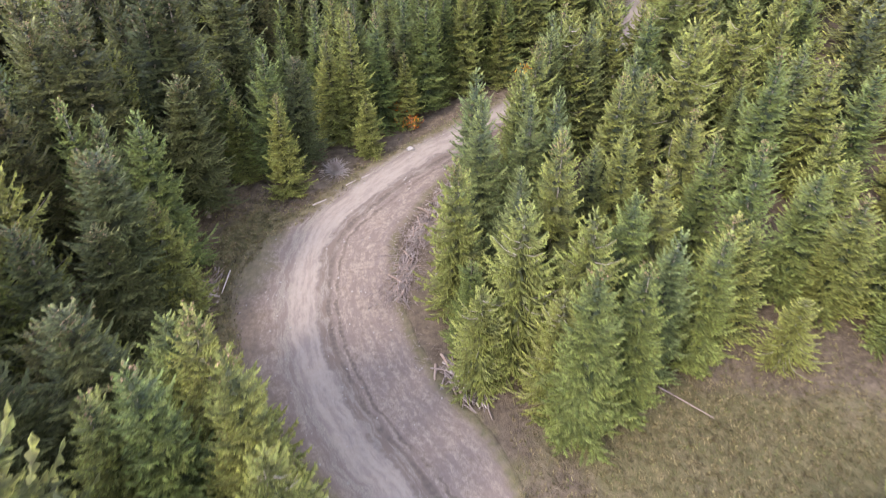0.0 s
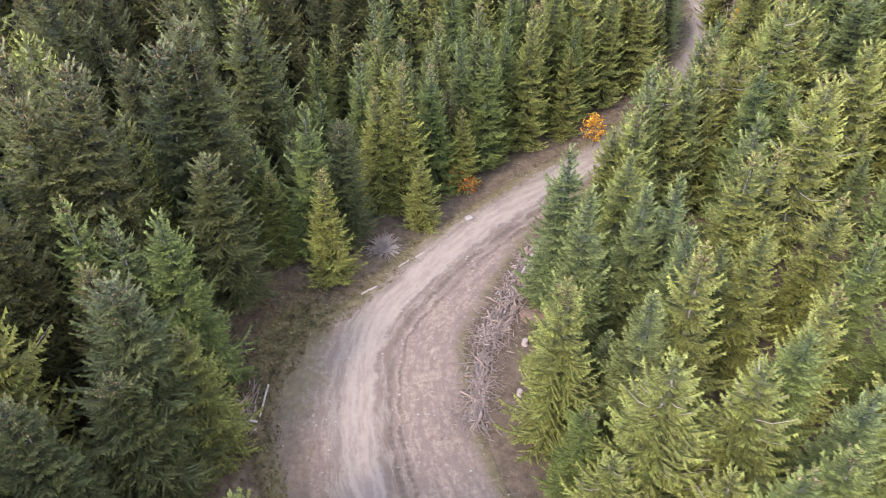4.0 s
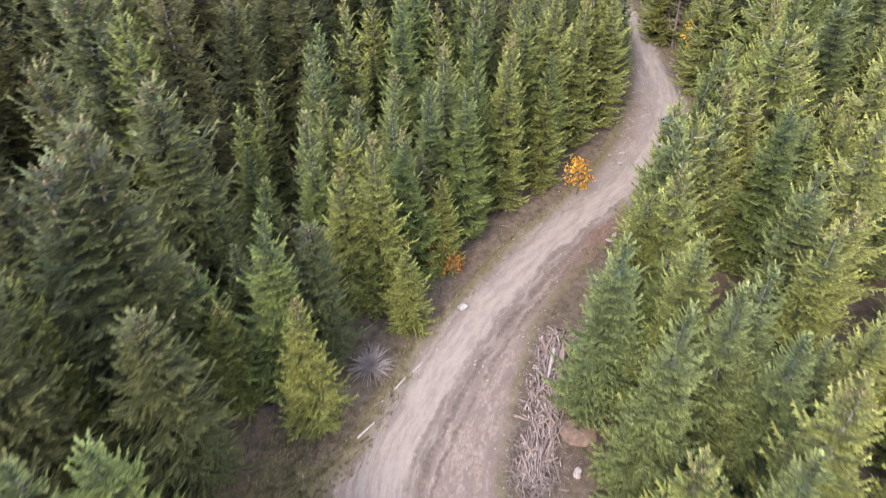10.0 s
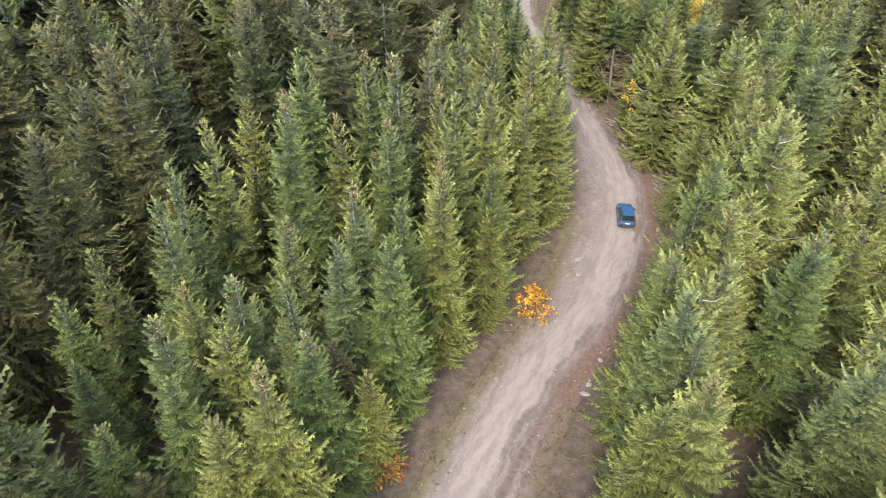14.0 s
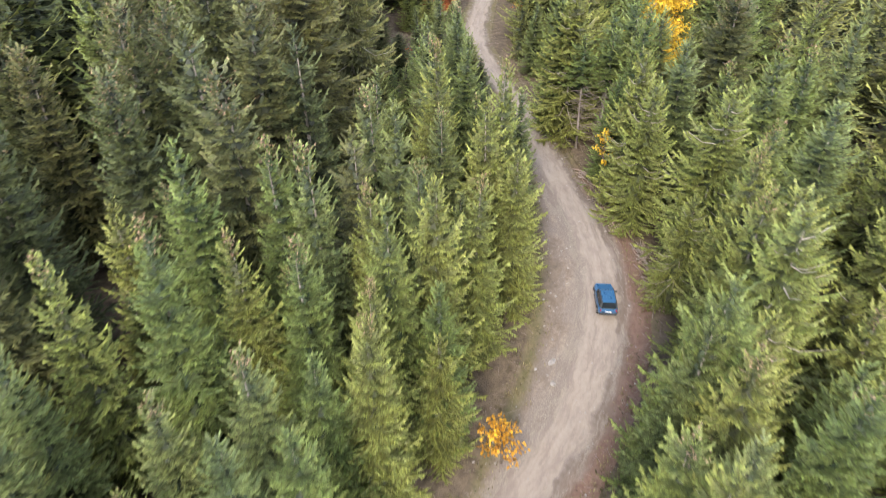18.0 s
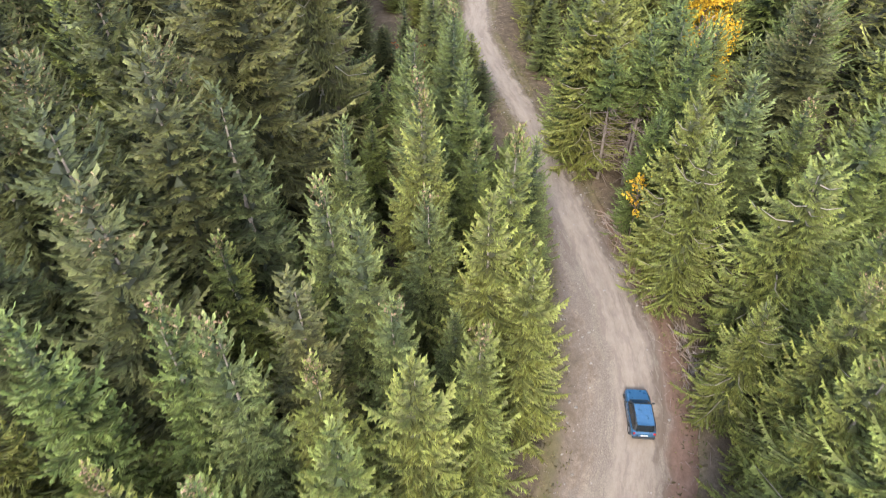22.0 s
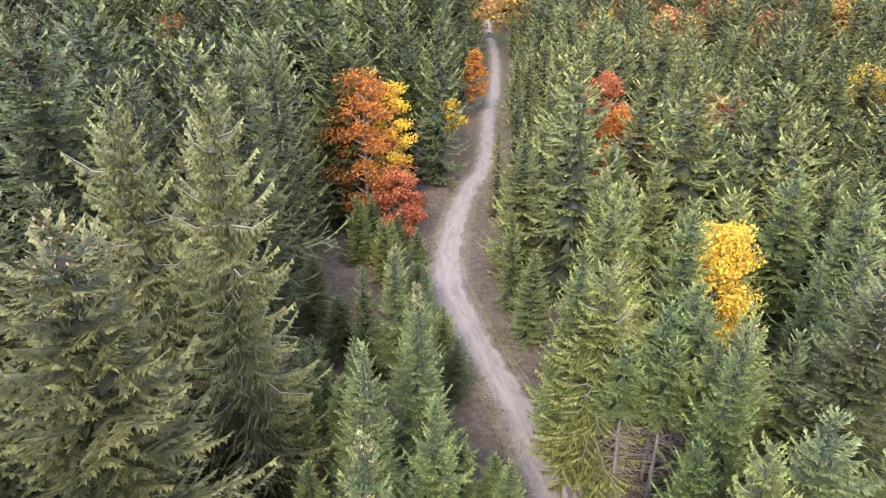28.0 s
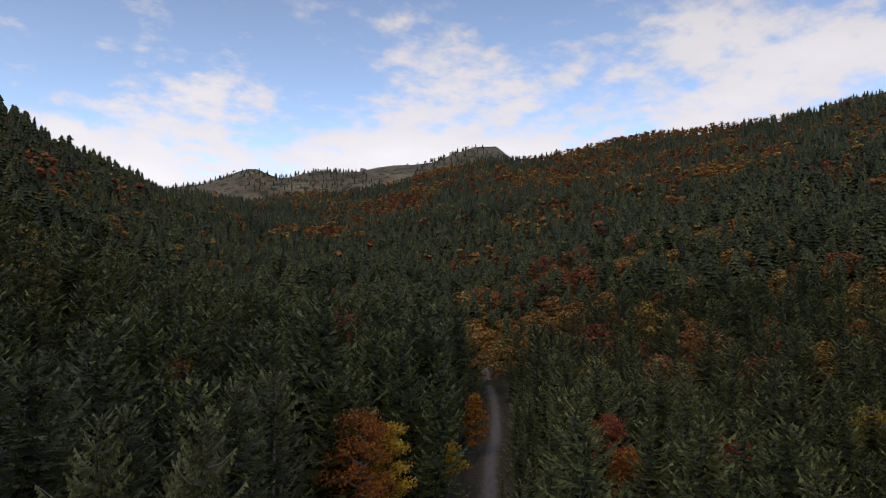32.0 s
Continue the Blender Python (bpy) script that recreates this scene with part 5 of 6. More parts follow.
# ---- felled wood, slash and stones ----
def stick(name, x0, y0, x1, y1, r, mat, label, lift=0.0, tilt=0.0, category="log", parent=None):
    z0, z1 = float(land(x0, y0)) + lift + r, float(land(x1, y1)) + lift + r + tilt
    p, e = np.array((x0, y0, z0)), np.array((x1, y1, z1))
    m = (p + e) / 2
    v, f = rod([p - m, (p - m) * 0.3 + UP * r * 0.3, (e - m) * 0.4, e - m], (r, r * 0.95, r * 0.8, r * 0.6), 6)
    n = len(v)
    v = np.vstack([v, v[:6].mean(0)[None], v[-6:].mean(0)[None]])
    caps = np.array([[n, (k + 1) % 6, k, n] for k in range(6)] + [[n + 1, n - 6 + k, n - 6 + (k + 1) % 6, n + 1] for k in range(6)])
    me = bpy.data.meshes.new(name)
    me.from_pydata(v.tolist(), [], f.tolist() + [c[:3].tolist() for c in caps])
    me.materials.append(mat)
    ob = new(name, me)
    ob.location = m
    if parent:
        ob.parent = parent
        return ob
    return tagged(ob, label, category)


def slash_pile(x0, y0, x1, y1, width, n, seed, label, long=1.9, thick=0.06, high=0.5):
    """A long heap of broken branches and offcuts; each stick is a piece of its own."""
    r = np.random.default_rng(seed)
    cx, cy = (x0 + x1) / 2, (y0 + y1) / 2
    heap = new("brush_pile")
    heap.location = (cx, cy, float(land(cx, cy)))
    along = math.atan2(y1 - y0, x1 - x0)
    protos = []
    for k in range(5):
        L, t = long * (0.35 + 0.36 * k), thick * (1.0, 0.7, 1.5, 2.0, 1.1)[k]
        v, f = rod([(-L / 2, 0, 0), (-L * 0.1, 0.014 * L, 0.01), (L * 0.2, -0.012 * L, 0), (L / 2, 0.01 * L, -0.01)], (t, t * 0.95, t * 0.85, t * 0.6), 6)
        protos.append(mesh("stick", v, f, (DEADWOOD, TWIG, TWIG, FRESHWOOD, TWIG)[k]))
    for k in range(n):
        t, s = r.uniform(0, 1), r.normal(0, 0.33) * width
        x, y = x0 + (x1 - x0) * t - math.sin(along) * s, y0 + (y1 - y0) * t + math.cos(along) * s
        hh = high * max(0.0, 1 - abs(s) / width) * r.uniform(0, 1)
        ob = new("stick", protos[int(r.choice(5, p=(0.3, 0.3, 0.16, 0.09, 0.15)))])
        ob.parent = heap
        yaw = math.degrees(along) + (r.normal(0, 22) if r.random() < 0.72 else r.uniform(0, 180))
        ob.matrix_basis = pose(x - cx, y - cy, float(land(x, y)) - heap.location.z + 0.05 + hh, r.normal(0, 4), r.normal(0, 9), yaw) @ Matrix.Diagonal((r.uniform(0.6, 1.3), 1, 1, 1))
    return tagged(heap, label, "brush pile", "brush piles along the track")


slash_pile(3.43, 74.06, -0.67, 65.86, 2.4, 290, 1, "heap of broken grey branches and split wood beside the track", 1.5, 0.06, 0.9)
slash_pile(-0.67, 65.86, -3.36, 60.18, 2.2, 250, 2, "heap of splintered offcuts and pale sticks beside the track", 1.2, 0.05, 0.6)
slash_pile(-3.69, 59.65, -4.73, 51.79, 1.3, 190, 3, "long bundle of grey branches along the track edge", 1.8, 0.045, 0.5)
slash_pile(0, 43.86, 3.42, 38.22, 1.8, 70, 4, "scattered broken logs and brown branches below spruces", 1.6, 0.08, 0.4)
slash_pile(38.67, 121.07, 35.52, 110.25, 1.7, 220, 5, "grey dead branches and roots on the steep verge", 1.6, 0.03, 0.4)
slash_pile(35.98, 107.77, 32.5, 99.78, 1.5, 200, 6, "tangle of grey twigs on the reddish verge", 1.3, 0.028, 0.35)
slash_pile(29.2, 124.5, 30.67, 120.59, 1.3, 60, 7, "tangle of bare dead twigs at the track edge", 1.5, 0.03, 0.6)
slash_pile(-24.44, 56.48, -25.17, 49.82, 1.2, 60, 8, "dead grey branches lying below dark spruces", 1.7, 0.05, 0.3)
stick("log", 6.23, 74.26, 3.12, 68.05, 0.16, DEADWOOD, "long pale peeled log on the brush pile", 0.8)
stick("log", 3.05, 71.7, 1.01, 67.48, 0.24, FRESHWOOD, "thick split brown log on the brush pile", 0.55)
stick("log", 2.24, 71.9, 0.69, 69.02, 0.2, DEADWOOD, "grey weathered log on the brush pile", 0.6)
stick("log", -23.32, 56.27, -23.45, 52.9, 0.09, DEADWOOD, "bleached crooked branch lying in grass", 0.02)
stick("log", -24.95, 52.69, -23.54, 52.48, 0.16, DEADWOOD, "bleached short log lying in grass", 0.0)
stick("log", -15.8, 67.01, -14.29, 68.16, 0.11, DEADWOOD, "bleached fallen log on the verge", 0.0)
stick("log", -12.19, 70.94, -11.09, 71.99, 0.1, DEADWOOD, "bleached fallen branch on the verge", 0.0)
stick("log", -10.39, 72.39, -9.39, 73.28, 0.1, DEADWOOD, "bleached fallen branch on the verge", 0.0)
stick("log", 19.74, 40.88, 23.93, 37.5, 0.08, TWIG, "fallen grey log in the dry meadow", 0.02)
stick("log", 14.4, 27.9, 16.6, 27.4, 0.12, DEADWOOD, "short pale log lying in grass", 0.0)
v, f = rod([(0, 0, -0.3), (-0.25, 0.15, 3), (-0.4, 0.3, 6.5), (-0.7, 0.5, 10)], (0.26, 0.23, 0.18, 0.08), 8)
ob = new("dead_tree", mesh("dead_tree", v, f, DEADWOOD))
ob.location = (-27.8, 79.8, float(land(-27.8, 79.8)))
tagged(ob, "bleached bare dead tree standing among dark spruces", "tree")


def wood_chips():
    """Splinters and offcuts lying thick along the foot of the brush piles."""
    r = np.random.default_rng(77)
    line = ((4.0, 74.6), (-0.8, 65.5), (-3.4, 59.5), (-4.9, 51))
    rods = []
    for k in range(1500):
        i = int(r.integers(3))
        t = r.random()
        x = line[i][0] * (1 - t) + line[i + 1][0] * t + r.normal(0, 1.25) - 0.3
        y = line[i][1] * (1 - t) + line[i + 1][1] * t + r.normal(0, 0.9)
        a, L = r.uniform(0, 6.28), r.uniform(0.18, 0.75)
        d = np.array((math.cos(a), math.sin(a), r.normal(0, 0.12))) * L / 2
        p = np.array((x, y, float(land(x, y)) + r.uniform(0.08, 0.3)))
        w = r.uniform(0.02, 0.055)
        rods.append(rod([p - d, p + d], (w, w * 0.6), 3))
    return join(rods)


v, f = wood_chips()
tagged(new("wood_chips", mesh("wood_chips", v, f, TWIG)), "pale splinters and bark chips strewn round the brush piles", "wood chips", kind="stuff")
for x, y, r in ((0.4, 60.9, 0.28), (3.6, 65.0, 0.3), (-0.6, 55.3, 0.25)):
    z = float(land(x, y))
    v, f = rod([(0, 0, -0.2), (0, 0, 0.15), (0, 0, 0.55)], (r * 1.5, r * 1.05, r), 9)
    v = np.vstack([v, np.array([[0, 0, 0.56]])])
    me = bpy.data.meshes.new("tree_stump")
    me.from_pydata(v.tolist(), [], f.tolist() + [[18 + k, 18 + (k + 1) % 9, 27] for k in range(9)])
    me.materials.append(DEADWOOD)
    ob = new("tree_stump", me)
    ob.location = (x, y, z)
    tagged(ob, "cut tree stump of weathered grey wood", "stump", "stumps along the track")


def lump(seed, rx, ry, rz):
    """A worn stone: a faceted ball, dented and flattened."""
    bm = bmesh.new()
    bmesh.ops.create_icosphere(bm, subdivisions=2, radius=1)
    for v in bm.verts:
        k = 1 + 0.28 * noise.noise(v.co * 1.4 + Vector((seed * 3.7, 0, 0))) + 0.1 * noise.noise(v.co * 4 + Vector((0, seed, 0)))
        v.co = Vector((v.co.x * rx * k, v.co.y * ry * k, v.co.z * rz * k))
    me = bpy.data.meshes.new("stone")
    bm.to_mesh(me)
    bm.free()
    me.materials.append(STONE)
    return me


for i, (x, y, rx, ry, rz) in enumerate(((-4.4, 78.8, 0.55, 0.38, 0.36), (14.0, 85.9, 0.3, 0.26, 0.14), (16.3, 87.8, 0.26, 0.2, 0.12), (13.2, 85.2, 0.45, 0.25, 0.1), (20.4, 99.0, 0.5, 0.24, 0.1),
                                        (19.4, 97.2, 0.3, 0.25, 0.12))):
    ob = new("boulder", lump(i + 1, rx, ry, rz))
    ob.matrix_basis = pose(x, y, float(land(x, y)) + 0.1 + rz * 0.35, 0, 0, i * 50)
    tagged(ob, "pale grey boulder at the edge of the track" if rx > 0.4 else "pale stone lying on the track", "rock", "boulders along the track")

mound = new("earth_mound", lump(40, 1.7, 1.3, 0.4))
mound.data.materials.clear()
mound.data.materials.append(plain("earth_reddish", (0.125, 0.083, 0.06), 0.95, scale=2.5, vary=0.45))
mound.matrix_basis = pose(1.7, 64.2, float(land(1.7, 64.2)) + 0.1)
tagged(mound, "low mound of reddish brown earth beside brush", "mound")


def scatter_stones():
    r = np.random.default_rng(7)
    bm = bmesh.new()
    bmesh.ops.create_icosphere(bm, subdivisions=1, radius=1)
    base = np.array([v.co for v in bm.verts])
    tri = np.array([[v.index for v in f.verts] for f in bm.faces])
    bm.free()
    VV, FF = [], []
    for k in range(1500):
        i = int(r.integers(140, len(LINE) * 0.62))
        w = np.interp(LINE[i, 1], EDGE_Y, EDGE_L), np.interp(LINE[i, 1], EDGE_Y, EDGE_R)
        u = r.uniform(-w[0] - 0.6, w[1] + 0.6)
        if abs(u) < 1.3 and r.random() < 0.75:
            continue
        x, y = LINE[i] + SIDE[i] * u + r.normal(0, 0.3, 2)
        s = 0.035 + 0.08 * r.random() ** 3
        q = base * (1 + r.normal(0, 0.16, (len(base), 1))) * s * np.array((r.uniform(0.8, 1.6), 1, 0.6))
        VV.append(q + np.array((x, y, float(np.interp(y, _ys, _zs)) + 0.08)))
        FF.append(tri + (len(VV) - 1) * len(base))
    return np.vstack(VV), np.vstack(FF)


v, f = scatter_stones()
tagged(new("loose_stones", mesh("loose_stones", v, f, STONE, smooth=False)), "loose grey stones strewn over the gravel track", "stones", kind="stuff")


def tufts(name, spots, mat, label, tall, blades):
    r = np.random.default_rng(len(spots))
    P = np.repeat(np.array(spots), blades, 0)
    n = len(P)
    P = P + np.concatenate([r.normal(0, 0.14, (n, 2)), np.zeros((n, 1))], 1)
    a = r.uniform(0, 6.28, n)
    D = unit(np.stack([np.cos(a) * 0.75, np.sin(a) * 0.75, np.full(n, 0.9)], -1))
    L = tall * r.uniform(0.5, 1.3, n)
    V = kites(P, D, L, L * 0.16 + 0.02, np.stack([-np.sin(a), np.cos(a), 0 * a], -1), 0.25)
    hue = np.repeat(np.repeat(r.random(len(spots)), blades), 4)
    ob = new(name, mesh(name, V, quads(len(V)), mat, {"tip": np.tile((0.1, 0.5, 0.9, 0.5), n), "hue": hue}, smooth=False))
    return tagged(ob, label, "grass", kind="stuff")


def grass_spots(n, x0, x1, y0, y1, want, seed):
    r = np.random.default_rng(seed)
    x, y = r.uniform(x0, x1, n * 3), r.uniform(y0, y1, n * 3)
    b = bare(x, y)
    m = meadowness(x, y)
    keep = (b > want) & (r.random(n * 3) < m * 1.1 + 0.03)
    x, y = x[keep][:n], y[keep][:n]
    return np.stack([x, y, land(x, y) - 0.03], -1).tolist()


tufts("dry_grass", grass_spots(3600, -30, -10, 44, 82, -1.2, 3) + grass_spots(5000, 6, 50, 20, 48, 0.2, 4) + grass_spots(6500, -12, 50, 76, 150, -1.0, 5), GRASS, "dry straw-coloured grass on the verges and clearing", 0.45, 4)
tufts("green_herbs", grass_spots(1800, -30, -8, 44, 80, -1.6, 6) + grass_spots(1500, 6, 50, 22, 48, 0.5, 8) + grass_spots(3800, -10, 50, 76, 150, -0.8, 9), HERB, "low green weeds along the track", 0.32, 4)


def litter():
    """Twigs and chips strewn over the shoulders, too many to count."""
    r = np.random.default_rng(21)
    rods = []
    for k in range(1100):
        i = int(r.integers(150, len(LINE) * 0.5))
        w = np.interp(LINE[i, 1], EDGE_Y, EDGE_R) if r.random() < 0.75 else -np.interp(LINE[i, 1], EDGE_Y, EDGE_L)
        u = w + abs(r.normal(0, 1.6)) * (-1 if w > 0 and r.random() < 0.6 else 1) * (1 if w > 0 else -1)
        if abs(u) < 1.9:
            continue
        x, y = LINE[i] + SIDE[i] * u
        a, L = r.uniform(0, 6.28), r.uniform(0.25, 1.2)
        z = float(np.interp(y, _ys, _zs)) + 0.13
        d = np.array((math.cos(a), math.sin(a), r.normal(0, 0.05))) * L / 2
        p = np.array((x, y, z))
        rods.append(rod([p - d, p + d * 0.1 + UP * 0.02, p + d], (0.018, 0.015, 0.007), 3))
    return join(rods)


v, f = litter()
tagged(new("wood_litter", mesh("wood_litter", v, f, TWIG)), "broken twigs and wood chips strewn along the track", "twigs", kind="stuff")


# ---- hut far up on the ridge ----
def far_hut():
    a, r = radians(20.0), 3120
    x, y = HUB[0] + r * math.sin(a), HUB[1] + r * math.cos(a)
    z = float(land(x, y))
    hut = new("mountain_hut")
    hut.matrix_basis = pose(x, y, z, 0, 0, 25)
    bm = bmesh.new()
    bmesh.ops.create_cube(bm, size=1, matrix=Matrix.Translation((0, 0, 7)) @ Matrix.Diagonal((30, 16, 18, 1)))
    bmesh.ops.bevel(bm, geom=bm.edges[:], offset=0.2, segments=1)
    me = bpy.data.meshes.new("wall")
    bm.to_mesh(me)
    bm.free()
    me.materials.append(plain("hut_wall", (0.4, 0.22, 0.16), 0.8, scale=0.4))
    part("wall", me, hut)
    v = np.array([(-17, -10, 15.5), (17, -10, 15.5), (17, 10, 15.5), (-17, 10, 15.5), (-15, 0, 23), (15, 0, 23)], float)
    me = bpy.data.meshes.new("roof")
    me.from_pydata(v.tolist(), [], [(0, 1, 5, 4), (2, 3, 4, 5), (1, 2, 5), (3, 0, 4), (3, 2, 1, 0)])
    me.materials.append(plain("hut_roof", (0.22, 0.12, 0.1), 0.7, scale=0.4))
    part("roof", me, hut)
    tagged(hut, "small reddish hut on the bare far ridge", "house")


far_hut()

# ---- the car ----
PAINT = plain("paint_blue", (0.02, 0.09, 0.19), 0.34, 0.3, 3.0, 0.12, 0.6)
GLASS_DARK = plain("glass_tinted", (0.012, 0.015, 0.018), 0.08, 0.0, 2.0, 0.2)
PLASTIC = plain("plastic_black", (0.025, 0.027, 0.03), 0.6, 0.0, 14.0, 0.25)
RUBBER = plain("tyre_rubber", (0.03, 0.028, 0.026), 0.85, 0.0, 10.0, 0.4)
ALLOY = plain("alloy_grey", (0.4, 0.4, 0.41), 0.35, 0.9, 8.0, 0.15)
LAMP_RED = plain("lamp_red", (0.35, 0.02, 0.02), 0.2, 0.0, 8.0, 0.1)
LAMP_CLEAR = plain("lamp_clear", (0.7, 0.7, 0.7), 0.15, 0.0, 8.0, 0.1)
PLATE = plain("plate_white", (0.7, 0.7, 0.68), 0.5, 0.0, 8.0, 0.05)
CHROME = plain("rail_silver", (0.55, 0.56, 0.58), 0.3, 0.9, 8.0, 0.1)


def loft(sections, n=20, power=4.0):
    """A closed shell through rounded upright sections: x, half width, bottom, top."""
    a = np.linspace(0, 2 * math.pi, n, endpoint=False)
    ca, sa = np.cos(a), np.sin(a)
    rings = []
    for x, w, z0, z1 in sections:
        yy = w * np.sign(ca) * np.abs(ca) ** (2 / power)
        zz = (z0 + z1) / 2 + (z1 - z0) / 2 * np.sign(sa) * np.abs(sa) ** (2 / power)
        rings.append(np.stack([np.full(n, x), yy, zz], -1))
    i = np.arange(len(sections) * n).reshape(-1, n)
    j = np.roll(i, -1, 1)
    f = np.stack([i[:-1], j[:-1], j[1:], i[1:]], -1).reshape(-1, 4).tolist()
    return np.vstack(rings), f + [i[0].tolist(), i[-1][::-1].tolist()]


def poly_mesh(name, verts, faces, mat, smooth=True):
    me = bpy.data.meshes.new(name)
    me.from_pydata([tuple(map(float, v)) for v in verts], [], faces)
    me.materials.append(mat)
    if smooth:
        me.polygons.foreach_set("use_smooth", np.ones(len(me.polygons), bool))
        me.set_sharp_from_angle(angle=radians(38))
    return me


def block(name, c, s, mat, bevel=0.02, turn=0.0):
    bm = bmesh.new()
    bmesh.ops.create_cube(bm, size=1, matrix=Matrix.Translation(c) @ Matrix.Rotation(radians(turn), 4, "Y") @ Matrix.Diagonal((*s, 1)))
    bmesh.ops.bevel(bm, geom=bm.edges[:], offset=bevel, segments=2, affect="EDGES")
    me = bpy.data.meshes.new(name)
    bm.to_mesh(me)
    bm.free()
    me.materials.append(mat)
    return me


def pane(name, corners, out, mat, thick=0.012):
    """A flat pane through four corners, a little proud of the body."""
    c = np.array(corners, float)
    o = np.array(out, float)
    v = np.vstack([c + o * 0.008, c + o * (0.008 + thick)])
    return poly_mesh(name, v, [(0, 1, 2, 3), (7, 6, 5, 4), (0, 4, 5, 1), (1, 5, 6, 2), (2, 6, 7, 3), (3, 7, 4, 0)], mat, False)


def wheel_meshes():
    n = 28
    a = np.linspace(0, 2 * math.pi, n, endpoint=False)
    prof = [(0.2, -0.1), (0.31, -0.115), (0.352, -0.085), (0.358, 0), (0.352, 0.085), (0.31, 0.115), (0.2, 0.1)]
    v = np.vstack([np.stack([r * np.cos(a), np.full(n, y), r * np.sin(a)], -1) for r, y in prof])
    i = np.arange(len(prof) * n).reshape(-1, n)
    j = np.roll(i, -1, 1)
    tyre = poly_mesh("tyre", v, np.stack([i[:-1], j[:-1], j[1:], i[1:]], -1).reshape(-1, 4).tolist(), RUBBER)
    vs, fs = [], []
    for k in range(5):
        t = k * 1.2566
        c, s = math.cos(t), math.sin(t)
        for r, w in ((0.03, 0.05), (0.215, 0.035)):
            for y in (0.05, 0.085):
                vs += [(r * c - w * s, y, r * s + w * c), (r * c + w * s, y, r * s - w * c)]
        b = k * 8
        fs += [(b, b + 1, b + 5, b + 4), (b + 2, b + 6, b + 7, b + 3), (b, b + 4, b + 6, b + 2), (b + 1, b + 3, b + 7, b + 5)]
    m = len(vs)
    for r, y in ((0.215, 0.03), (0.215, 0.09), (0.195, 0.09), (0.195, 0.03)):
        vs += [(r * math.cos(t), y, r * math.sin(t)) for t in a]
    for q in range(3):
        fs += [(m + q * n + k, m + q * n + (k + 1) % n, m + (q + 1) * n + (k + 1) % n, m + (q + 1) * n + k) for k in range(n)]
    return tyre, poly_mesh("rim", vs, fs, ALLOY, False)


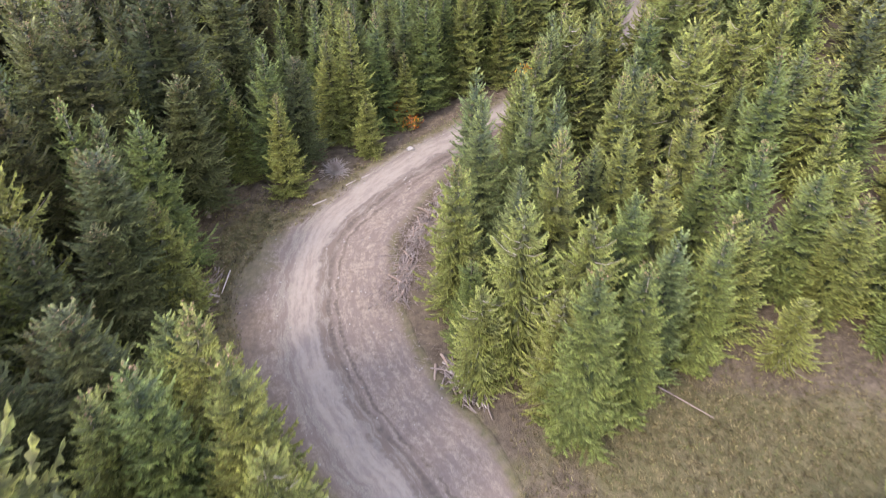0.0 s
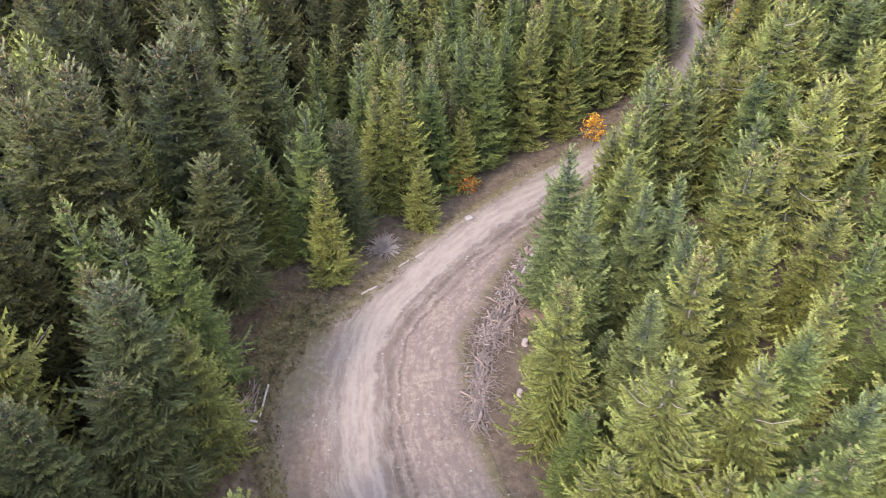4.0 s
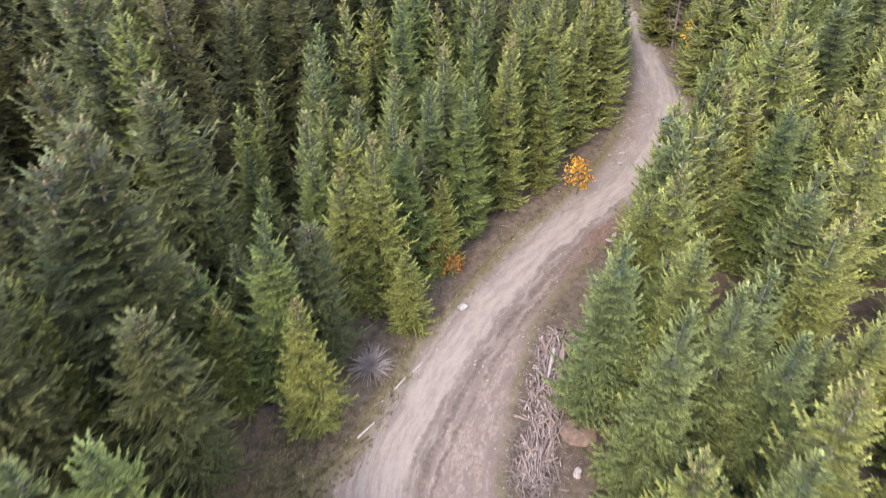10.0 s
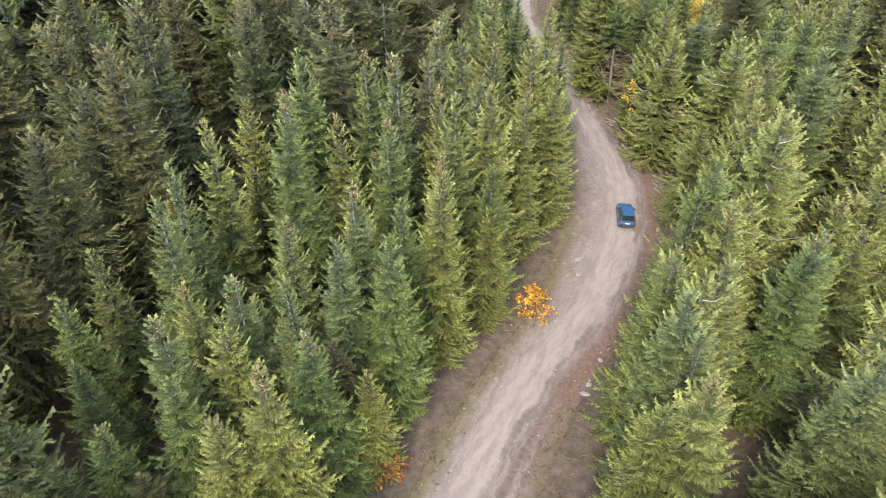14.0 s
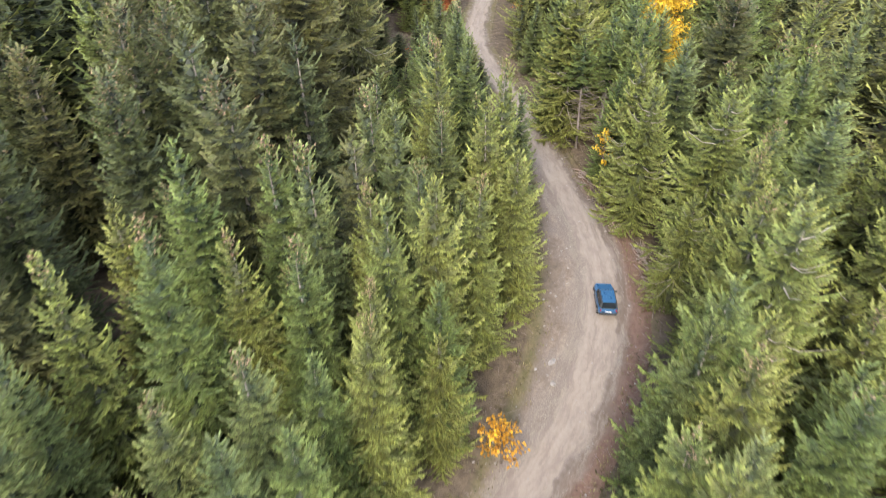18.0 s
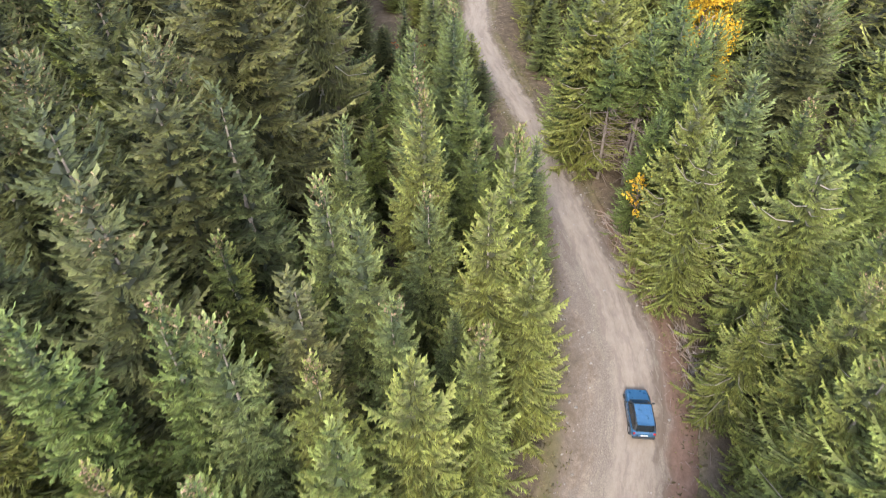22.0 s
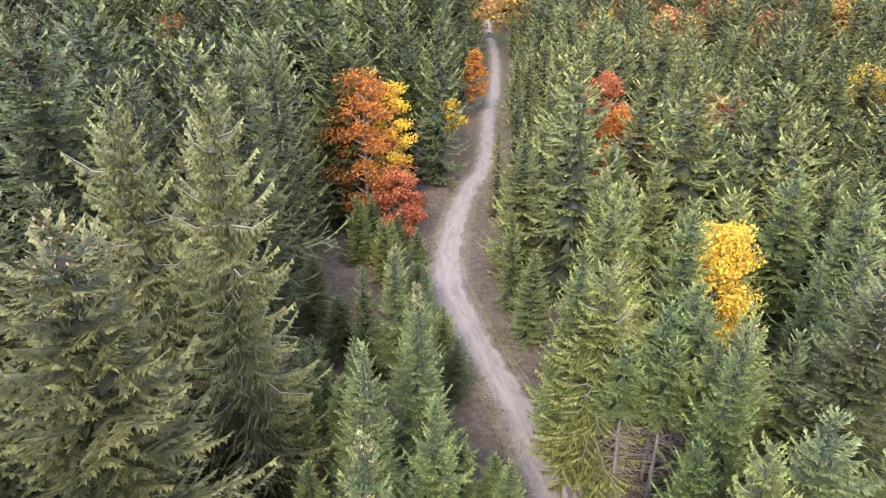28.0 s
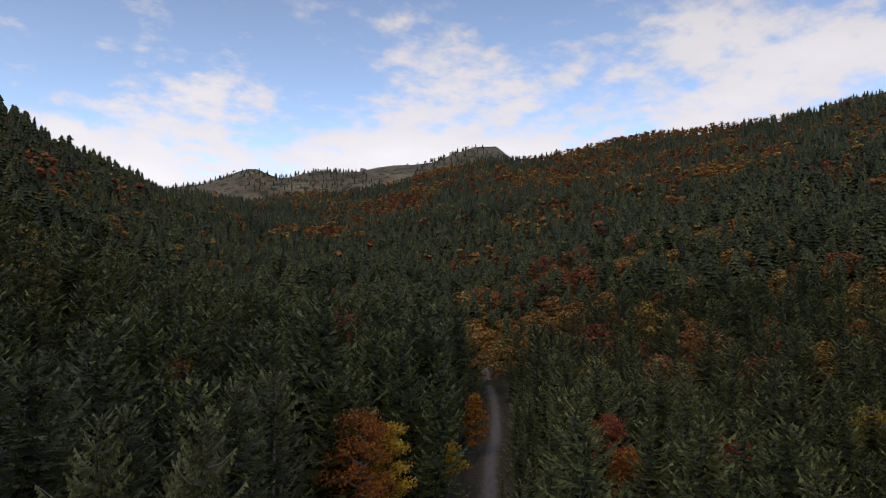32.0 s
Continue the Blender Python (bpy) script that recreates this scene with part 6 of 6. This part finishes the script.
def build_car(x, y, heading):
    car = new("car")
    car.matrix_basis = pose(x, y, float(land(x, y)) + 0.06, 0, 0, heading)
    v, f = loft([(-1.9, 0.62, 0.5, 0.82), (-1.86, 0.76, 0.42, 0.93), (-1.7, 0.83, 0.36, 1.0), (-1.2, 0.86, 0.33, 1.03), (0.2, 0.86, 0.32, 1.04), (0.75, 0.86, 0.32, 1.03),
                 (1.2, 0.85, 0.34, 1.0), (1.6, 0.82, 0.38, 0.95), (1.82, 0.75, 0.44, 0.86), (1.9, 0.6, 0.5, 0.76)], 28, 4.5)
    body = part("body", poly_mesh("body", v, f, PAINT), car)
    # upper cabin
    lev = [(1.0, -1.78, 0.82, 0.8), (1.3, -1.68, 0.5, 0.74), (1.56, -1.56, 0.14, 0.66), (1.63, -1.45, 0.02, 0.6)]
    n = 24
    a = np.linspace(0, 2 * math.pi, n, endpoint=False)
    rings = []
    for z, xa, xb, w in lev:
        rings.append(np.stack([(xa + xb) / 2 + (xb - xa) / 2 * np.sign(np.cos(a)) * np.abs(np.cos(a)) ** 0.3, w * np.sign(np.sin(a)) * np.abs(np.sin(a)) ** 0.3, np.full(n, z)], -1))
    i = np.arange(len(lev) * n).reshape(-1, n)
    j = np.roll(i, -1, 1)
    cabin = part("cabin", poly_mesh("cabin", np.vstack(rings), np.stack([i[:-1], j[:-1], j[1:], i[1:]], -1).reshape(-1, 4).tolist() + [i[-1].tolist()], PLASTIC), car, "black pillars and window frames")
    roof = part("roof", block("roof", (-0.72, 0, 1.64), (1.5, 1.22, 0.05), PAINT, 0.022), car)
    for yy in (-0.42, -0.14, 0.14, 0.42):
        part("roof_rib", block("roof_rib", (-0.72, yy, 1.668), (1.36, 0.06, 0.02), PAINT, 0.006), roof)
    for s in (-1, 1):
        part("roof_rail", block("roof_rail", (-0.72, s * 0.6, 1.7), (1.3, 0.035, 0.05), PLASTIC, 0.012), roof)
    part("windscreen", pane("windscreen", [(0.76, -0.66, 1.06), (0.76, 0.66, 1.06), (0.15, 0.55, 1.57), (0.15, -0.55, 1.57)], (0.65, 0, 0.76), GLASS_DARK), car, "dark sloping windscreen")
    part("rear_window", pane("rear_window", [(-1.785, 0.62, 1.07), (-1.785, -0.62, 1.07), (-1.59, -0.54, 1.54), (-1.59, 0.54, 1.54)], (-0.93, 0, 0.36), GLASS_DARK), car, "dark rear window")
    part("spoiler", block("spoiler", (-1.55, 0, 1.63), (0.3, 1.12, 0.035), PAINT, 0.012, 6), car)
    for s in (-1, 1):
        door = part("door", block("door", (-0.1, s * 0.856, 0.72), (1.15, 0.03, 0.56), PAINT, 0.014), car)
        part("handle", block("handle", (-0.52, s * 0.885, 0.9), (0.16, 0.03, 0.03), PLASTIC, 0.008), door)
        w = [(0.55, s * 0.785, 1.06), (-0.6, s * 0.785, 1.06), (-0.6, s * 0.675, 1.53), (0.12, s * 0.675, 1.53)]
        part("side_window", pane("side_window", w if s > 0 else w[::-1], (0, s * 0.97, 0.2), GLASS_DARK), car)
        w = [(-0.7, s * 0.785, 1.06), (-1.62, s * 0.785, 1.08), (-1.48, s * 0.675, 1.5), (-0.7, s * 0.675, 1.53)]
        part("side_window", pane("side_window", w if s > 0 else w[::-1], (0, s * 0.97, 0.2), GLASS_DARK), car)
        part("wing_mirror", block("wing_mirror", (0.52, s * 0.96, 1.1), (0.12, 0.2, 0.13), PLASTIC, 0.03), car)
        part("tail_light", block("tail_light", (-1.84, s * 0.68, 0.86), (0.08, 0.14, 0.2), LAMP_RED, 0.015), car)
        part("headlight", block("headlight", (1.8, s * 0.56, 0.74), (0.12, 0.26, 0.14), LAMP_CLEAR, 0.02), car)
        part("sill", block("sill", (-0.05, s * 0.83, 0.37), (1.7, 0.1, 0.09), PLASTIC, 0.02), car)
        for xx in (-1.17, 1.17):
            arch = np.linspace(0.05, math.pi - 0.05, 13)
            v, f = rod([(xx + 0.42 * math.cos(t), s * 0.845, 0.36 + 0.42 * math.sin(t)) for t in arch], [0.055] * 13, 8)
            part("wheel_arch", poly_mesh("wheel_arch", v, f.tolist(), PLASTIC), car)
    part("bonnet", block("bonnet", (1.28, 0, 0.985), (0.92, 1.36, 0.05), PAINT, 0.02, 5.5), car)
    part("cowl", block("cowl", (0.78, 0, 1.03), (0.14, 1.3, 0.03), PLASTIC, 0.01), car)
    part("front_bumper", block("front_bumper", (1.86, 0, 0.5), (0.16, 1.5, 0.22), PLASTIC, 0.05), car)
    part("rear_bumper", block("rear_bumper", (-1.88, 0, 0.5), (0.18, 1.56, 0.24), PLASTIC, 0.05), car)
    part("grille", block("grille", (1.89, 0, 0.7), (0.05, 0.7, 0.12), PLASTIC, 0.015), car)
    part("number_plate", block("number_plate", (-1.935, 0, 0.78), (0.02, 0.5, 0.11), PLATE, 0.004), car, "plain white plate")
    tyre, rim = wheel_meshes()
    for xx in (-1.17, 1.17):
        for s in (-1, 1):
            wh = part("wheel", tyre, car)
            wh.matrix_basis = pose(xx, s * 0.75, 0.31, 0, 0, 0 if s > 0 else 180)
            part("rim", rim, wh)
    return tagged(car, "compact blue off-road car on the gravel track", "car")


build_car(28.2, 102.6, math.degrees(math.atan2(6.0, 3.3)))
